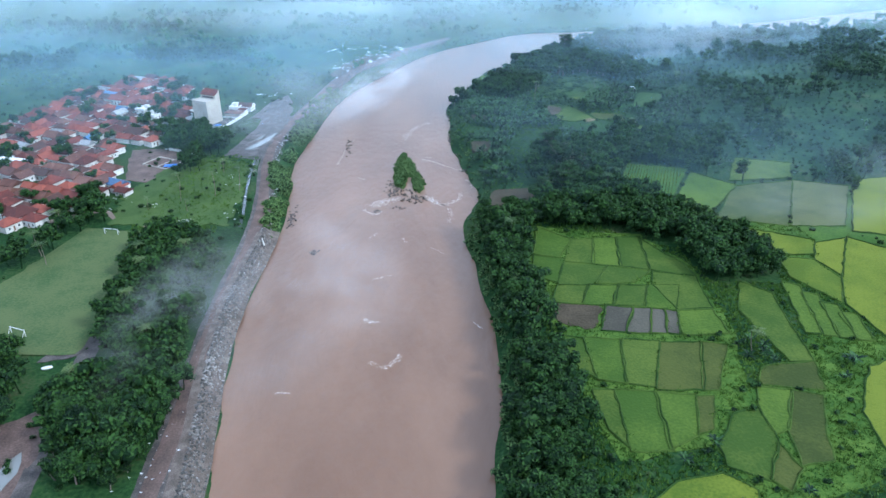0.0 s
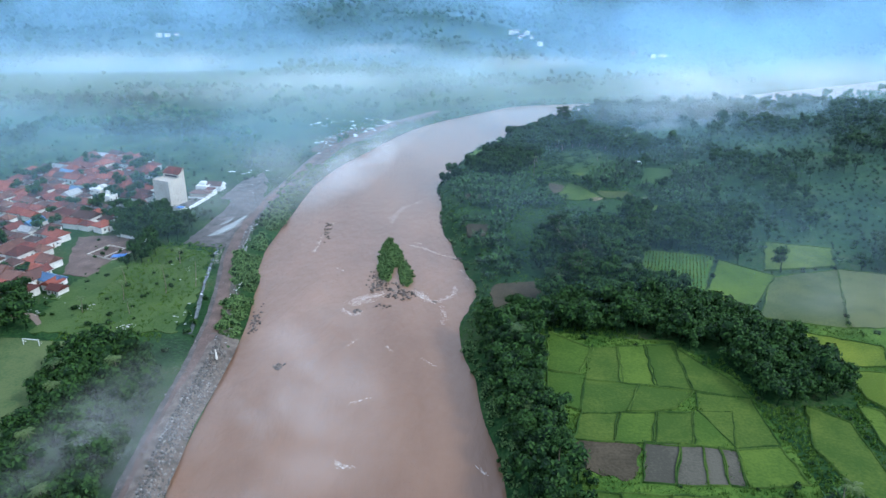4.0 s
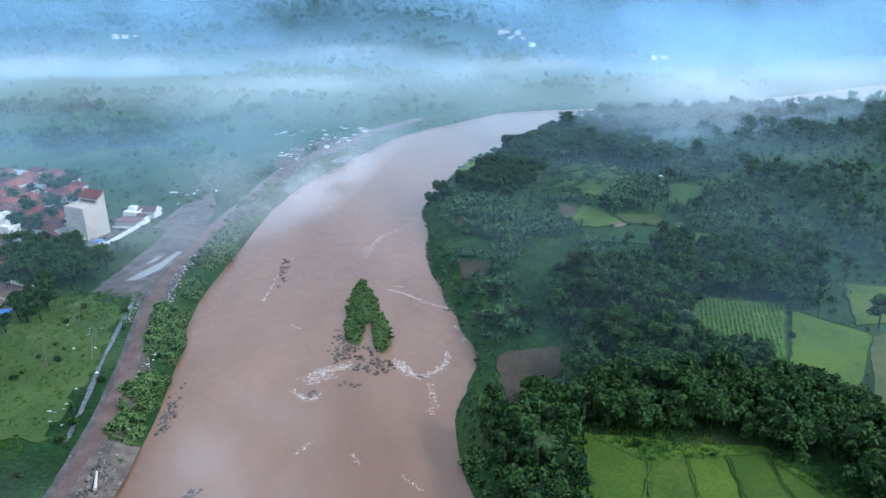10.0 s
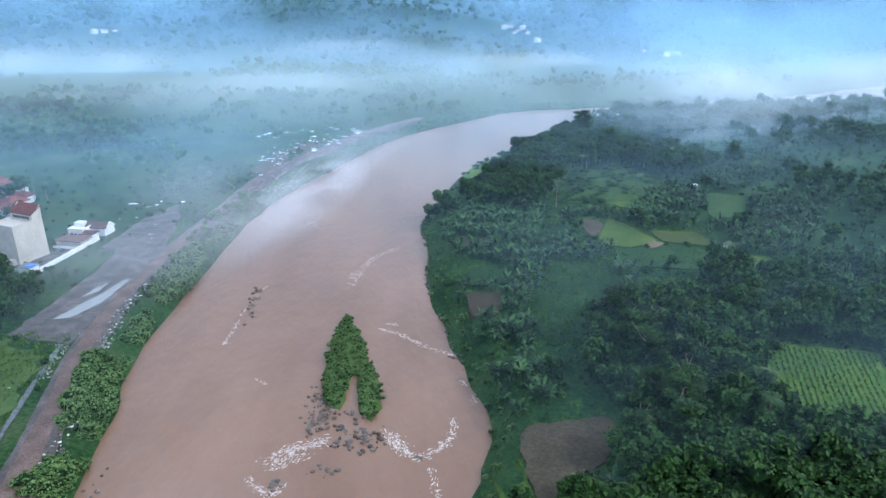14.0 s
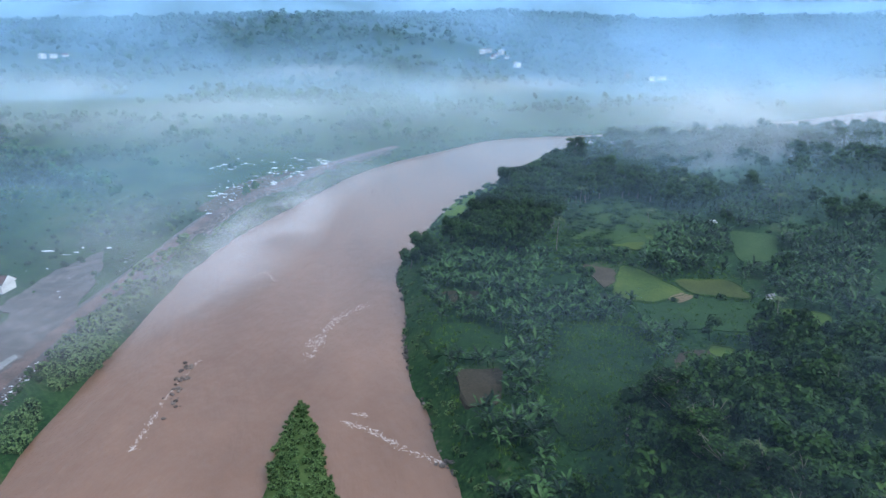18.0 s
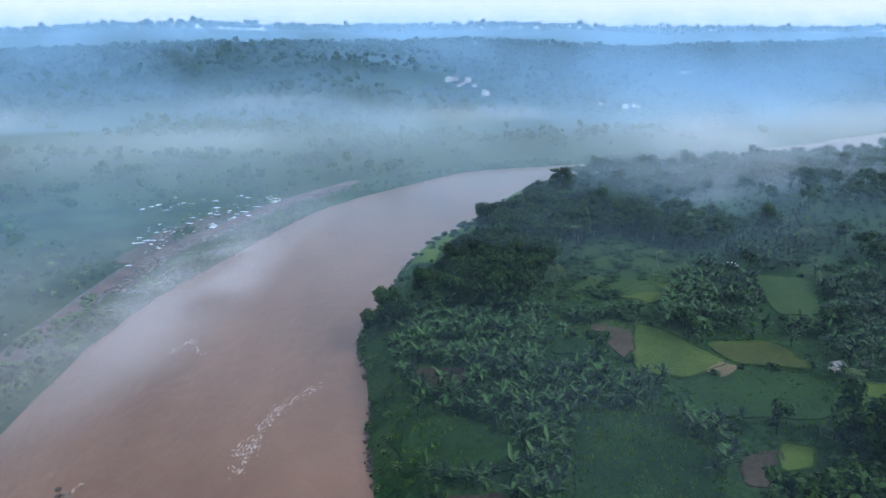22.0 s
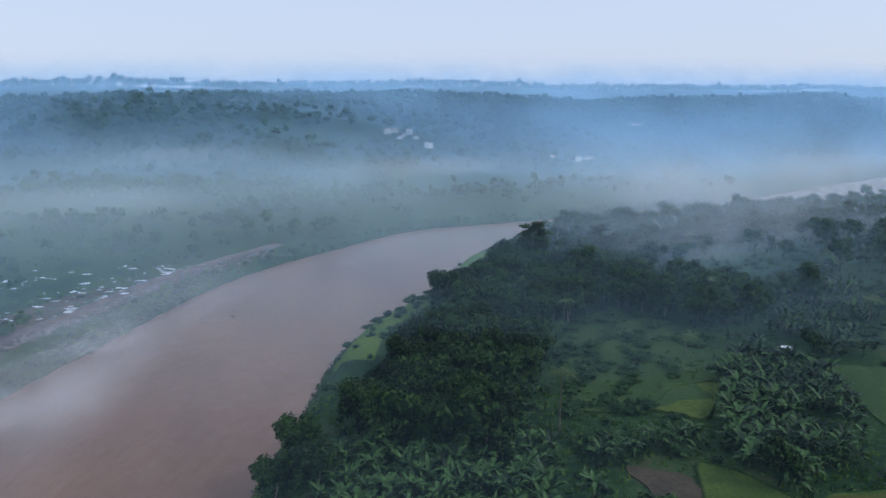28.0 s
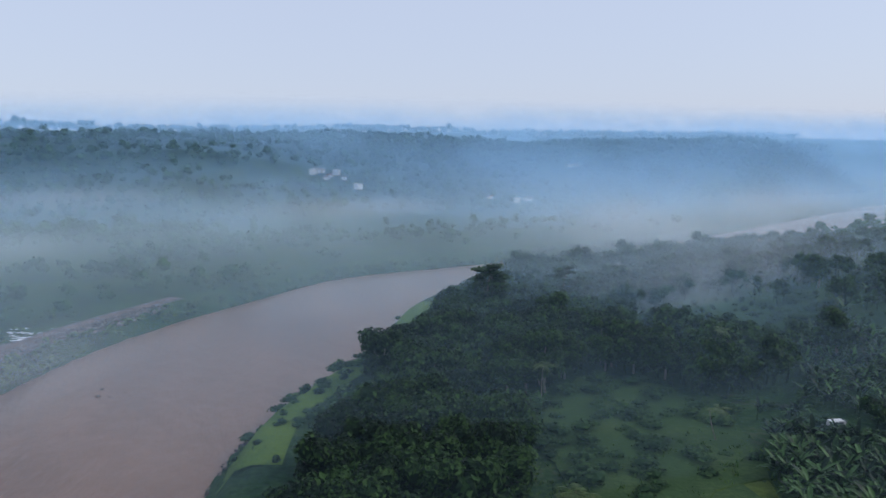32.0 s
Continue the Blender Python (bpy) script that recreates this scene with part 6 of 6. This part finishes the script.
right_far = right_far[(line_dist(RIGHT_BANK, right_far[:, 0], right_far[:, 1]) < line_dist(LEFT_BANK, right_far[:, 0], right_far[:, 1])) & (line_dist(RIGHT_BANK, right_far[:, 0], right_far[:, 1]) > 6)
                      & (right_far[:, 1] > 0.85 * right_far[:, 0]) & (np.sin(right_far[:, 0] / 43) * np.cos(right_far[:, 1] / 37) > -0.6)]
for name, places, lo, hi, words in (("plain_trees", np.vstack([cl, lone]), 0.5, 1.25, "hazy hedges and tree clumps on the plain"), ("bank_woods", right_far, 0.7, 1.25, "hazy woods along the far river bank")):
    places = places[~inside(RIVER, places[:, 0], places[:, 1])]
    replicate(name, FAR_T, places, rng.triangular(lo, (lo + hi) / 2.2, hi, len(places)), [M["far"], M["far"]], rng, words, "woods")
pw = np.vstack([np.column_stack([rng.uniform(cx - sx, cx + sx, c), rng.normal(cy, sy * 0.5, c)]) for cx, cy, sx, sy, c in ((-242, 674, 52, 16, 95), (-400, 640, 60, 20, 60), (-390, 815, 90, 16, 70))])
replicate("plain_woods", SMALL, pw, rng.triangular(0.7, 1.0, 1.6, len(pw)), LEAFY, rng, "dark hazy tree belts on the plain", "woods")
ps = scatter(rng, (-420, 560), (60, 880), 7.0)
ps = ps[(line_dist(LEFT_BANK, ps[:, 0], ps[:, 1]) > 14) & ~inside(RIVER, ps[:, 0], ps[:, 1]) & (line_dist(ROAD, ps[:, 0], ps[:, 1]) > 9) & (np.sin(ps[:, 0] / 17) * np.cos(ps[:, 1] / 21) + 0.6 * np.sin((ps[:, 0] + ps[:, 1]) / 33) > 0.15)]
replicate("plain_scrub", BUSH, ps, rng.uniform(0.4, 1.3, len(ps)), LEAFY_LIGHT, rng, "patchy low scrub on the west plain", "shrubs")


# ---- haze and mist ----
def mist_material(name, colour, alpha, scale, soft, seed, low=0.35, high=0.75, top=None, ends=None, rise=None, through_light=0.2):
    """Thin fog: scattering mixed with clear air by noise, fading out towards the sheet's edges (soft) or upwards (top)."""
    m = bpy.data.materials.new(name)
    m.use_nodes = True
    n, k = m.node_tree.nodes, m.node_tree.links
    n.remove(n["Principled BSDF"])
    geo = n.new("ShaderNodeNewGeometry")
    shift = n.new("ShaderNodeMapping")
    shift.inputs["Location"].default_value = (seed * 3.7, seed * 1.9, seed * 0.7)
    k.new(geo.outputs["Position"], shift.inputs[0])
    tex = n.new("ShaderNodeTexNoise")
    tex.inputs["Scale"].default_value, tex.inputs["Detail"].default_value, tex.inputs["Roughness"].default_value = scale, 5.0, 0.55
    k.new(shift.outputs[0], tex.inputs["Vector"])
    rng_n = n.new("ShaderNodeMapRange")
    rng_n.interpolation_type = "SMOOTHSTEP"
    rng_n.inputs["From Min"].default_value, rng_n.inputs["From Max"].default_value = low, high
    rng_n.inputs["To Max"].default_value = alpha
    k.new(tex.outputs[0], rng_n.inputs["Value"])
    a = rng_n.outputs[0]
    if soft:
        tc = n.new("ShaderNodeTexCoord")
        ln = n.new("ShaderNodeVectorMath")
        ln.operation = "LENGTH"
        k.new(tc.outputs["Object"], ln.inputs[0])
        fade = n.new("ShaderNodeMapRange")
        fade.interpolation_type = "SMOOTHERSTEP"
        fade.inputs["From Min"].default_value, fade.inputs["From Max"].default_value = 0.1, 1.0
        fade.inputs["To Min"].default_value, fade.inputs["To Max"].default_value = 1.0, 0.0
        k.new(ln.outputs["Value"], fade.inputs["Value"])
        mul = n.new("ShaderNodeMath")
        mul.operation = "MULTIPLY"
        k.new(a, mul.inputs[0]), k.new(fade.outputs[0], mul.inputs[1])
        a = mul.outputs[0]
    if top:
        sep = n.new("ShaderNodeSeparateXYZ")
        k.new(geo.outputs["Position"], sep.inputs[0])
        fade = n.new("ShaderNodeMapRange")
        fade.interpolation_type = "SMOOTHSTEP"
        fade.inputs["From Min"].default_value, fade.inputs["From Max"].default_value = top[0], top[1]
        fade.inputs["To Min"].default_value, fade.inputs["To Max"].default_value = 1.0, 0.0
        k.new(sep.outputs["Z"], fade.inputs["Value"])
        mul = n.new("ShaderNodeMath")
        mul.operation = "MULTIPLY"
        k.new(a, mul.inputs[0]), k.new(fade.outputs[0], mul.inputs[1])
        a = mul.outputs[0]
    if rise:
        sep = n.new("ShaderNodeSeparateXYZ")
        k.new(geo.outputs["Position"], sep.inputs[0])
        fade = n.new("ShaderNodeMapRange")
        fade.interpolation_type = "SMOOTHSTEP"
        fade.inputs["From Min"].default_value, fade.inputs["From Max"].default_value = rise
        k.new(sep.outputs["Z"], fade.inputs["Value"])
        mul = n.new("ShaderNodeMath")
        mul.operation = "MULTIPLY"
        k.new(a, mul.inputs[0]), k.new(fade.outputs[0], mul.inputs[1])
        a = mul.outputs[0]
    if ends:
        sep = n.new("ShaderNodeSeparateXYZ")
        k.new(geo.outputs["Position"], sep.inputs[0])
        fade = n.new("ShaderNodeMapRange")
        fade.interpolation_type = "SMOOTHSTEP"
        fade.inputs["From Min"].default_value, fade.inputs["From Max"].default_value = min(ends), max(ends)
        fade.inputs["To Min"].default_value, fade.inputs["To Max"].default_value = (0.0, 1.0) if ends[1] > ends[0] else (1.0, 0.0)
        k.new(sep.outputs["X"], fade.inputs["Value"])
        mul = n.new("ShaderNodeMath")
        mul.operation = "MULTIPLY"
        k.new(a, mul.inputs[0]), k.new(fade.outputs[0], mul.inputs[1])
        a = mul.outputs[0]
    dif, tra, clear = n.new("ShaderNodeBsdfDiffuse"), n.new("ShaderNodeBsdfTranslucent"), n.new("ShaderNodeBsdfTransparent")
    dif.inputs[0].default_value = tra.inputs[0].default_value = (*colour, 1)
    both, mix = n.new("ShaderNodeMixShader"), n.new("ShaderNodeMixShader")
    both.inputs[0].default_value = through_light
    k.new(dif.outputs[0], both.inputs[1]), k.new(tra.outputs[0], both.inputs[2])
    k.new(a, mix.inputs[0]), k.new(clear.outputs[0], mix.inputs[1]), k.new(both.outputs[0], mix.inputs[2])
    k.new(mix.outputs[0], n["Material Output"].inputs[0])
    return m


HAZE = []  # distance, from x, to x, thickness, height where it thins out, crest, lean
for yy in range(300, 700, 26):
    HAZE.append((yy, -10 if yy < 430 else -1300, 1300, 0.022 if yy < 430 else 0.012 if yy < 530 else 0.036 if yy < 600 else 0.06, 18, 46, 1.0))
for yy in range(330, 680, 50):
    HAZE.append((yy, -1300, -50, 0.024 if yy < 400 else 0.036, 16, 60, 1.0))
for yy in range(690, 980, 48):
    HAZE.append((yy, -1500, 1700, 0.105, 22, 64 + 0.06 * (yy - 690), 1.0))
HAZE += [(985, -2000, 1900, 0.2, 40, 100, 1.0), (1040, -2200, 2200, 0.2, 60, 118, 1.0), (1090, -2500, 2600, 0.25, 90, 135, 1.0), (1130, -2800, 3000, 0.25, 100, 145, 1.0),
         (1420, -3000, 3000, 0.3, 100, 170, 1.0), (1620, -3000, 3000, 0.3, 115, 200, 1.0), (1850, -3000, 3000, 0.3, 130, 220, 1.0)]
for i, (yy, xa, xb, al, z1, z2, lean) in enumerate(HAZE):
    u = np.linspace(xa, xb, 50)
    line = yy + 0.00005 * (u - 100) ** 2
    zz = np.linspace(-2, z2, 5)
    v = np.array([(x, y + lean * z, z) for z in zz for x, y in zip(u, line)])
    w = np.arange(len(v)).reshape(5, 50)
    f = np.stack([w[:-1, :-1], w[:-1, 1:], w[1:, 1:], w[1:, :-1]], -1).reshape(-1, 4)
    # the air's scattered blue light is put into the sheet colour, by distance
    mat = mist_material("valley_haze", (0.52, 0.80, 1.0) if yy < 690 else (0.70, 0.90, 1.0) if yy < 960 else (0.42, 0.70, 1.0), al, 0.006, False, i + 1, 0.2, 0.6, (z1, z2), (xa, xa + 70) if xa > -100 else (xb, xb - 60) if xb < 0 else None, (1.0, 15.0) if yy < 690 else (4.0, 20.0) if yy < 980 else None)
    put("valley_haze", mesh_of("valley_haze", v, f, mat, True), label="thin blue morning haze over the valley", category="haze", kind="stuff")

MIST = [  # x, y, z, half length, half width, turn, thickness, noise scale
    (-60, 548, 9, 145, 40, 72, 0.48, 0.022), (-105, 520, 11, 190, 95, 74, 0.16, 0.014), (-34, 645, 10, 110, 42, 66, 0.15, 0.018), (-97, 205, 12, 75, 36, 80, 0.22, 0.024), (195, 320, 14, 95, 55, 10, 0.14, 0.018), (-52, 240, 8, 120, 40, 82, 0.16, 0.03),
    (-230, 840, 14, 260, 80, 5, 0.3, 0.010)]
BILLOWS = [  # leaning banks of mist: x, y at the foot, z, half width, half height, turn, thickness, noise scale
    (300, 810, 14, 140, 50, 1, 0.62, 0.010), (450, 858, 16, 200, 50, 2, 0.45, 0.009), (-80, 1010, 36, 130, 22, -1, 0.45, 0.012), (-400, 955, 30, 240, 26, -3, 0.4, 0.010), (130, 958, 28, 140, 18, 0, 0.28, 0.012), (245, 646, 18, 120, 34, 1, 0.34, 0.014), (-150, 907, 14, 180, 22, -1, 0.25, 0.012)]
t = np.linspace(-1, 1, 17)
MX, MY = np.meshgrid(t, t)
w = np.arange(289).reshape(17, 17)
MF = np.stack([w[:-1, :-1], w[:-1, 1:], w[1:, 1:], w[1:, :-1]], -1).reshape(-1, 4)
for i, (x, y, z, a, b, turn, al, ns) in enumerate(MIST):
    for layer in range(3):
        Z = 0.25 * np.sin(3 * MX + layer + i) * np.cos(4 * MY) - 0.6 * (MX ** 2 + MY ** 2)
        mat = mist_material("river_mist", (0.93, 0.93, 0.95), al * (0.55, 0.42, 0.3)[layer], ns, True, 3 * i + layer + 1, 0.36, 0.68)
        ob = put("river_mist", mesh_of("river_mist", np.column_stack([MX.ravel(), MY.ravel(), Z.ravel()]), MF, mat, True),
                 label="drifting white patch of morning mist", category="mist", kind="stuff")
        ob.matrix_basis = pose(x + 6 * layer, y + 5 * layer, z + 5.5 * layer, 0, 0, turn + 9 * layer) @ Matrix.Diagonal((a, b, 4.0, 1))
for i, (x, y, z, a, b, turn, al, ns) in enumerate(BILLOWS):
    for layer in range(3):
        Z = 0 * MX
        mat = mist_material("mist_bank", (0.90, 0.94, 0.98), al * (0.4, 0.5, 0.4)[layer], ns, True, 5 * i + layer + 40, 0.2, 0.6, None, None, (0.0, 14.0), 0.5)
        ob = put("mist_bank", mesh_of("mist_bank", np.column_stack([MX.ravel(), Z.ravel(), MY.ravel()]), MF, mat, True),
                 label="billowing white bank of morning mist", category="mist", kind="stuff")
        ob.matrix_basis = pose(x + 25 * (layer - 1), y + z + 7 * layer, z, -45, 0, turn) @ Matrix.Diagonal((a * (1 - 0.15 * layer), 2.0, b, 1))
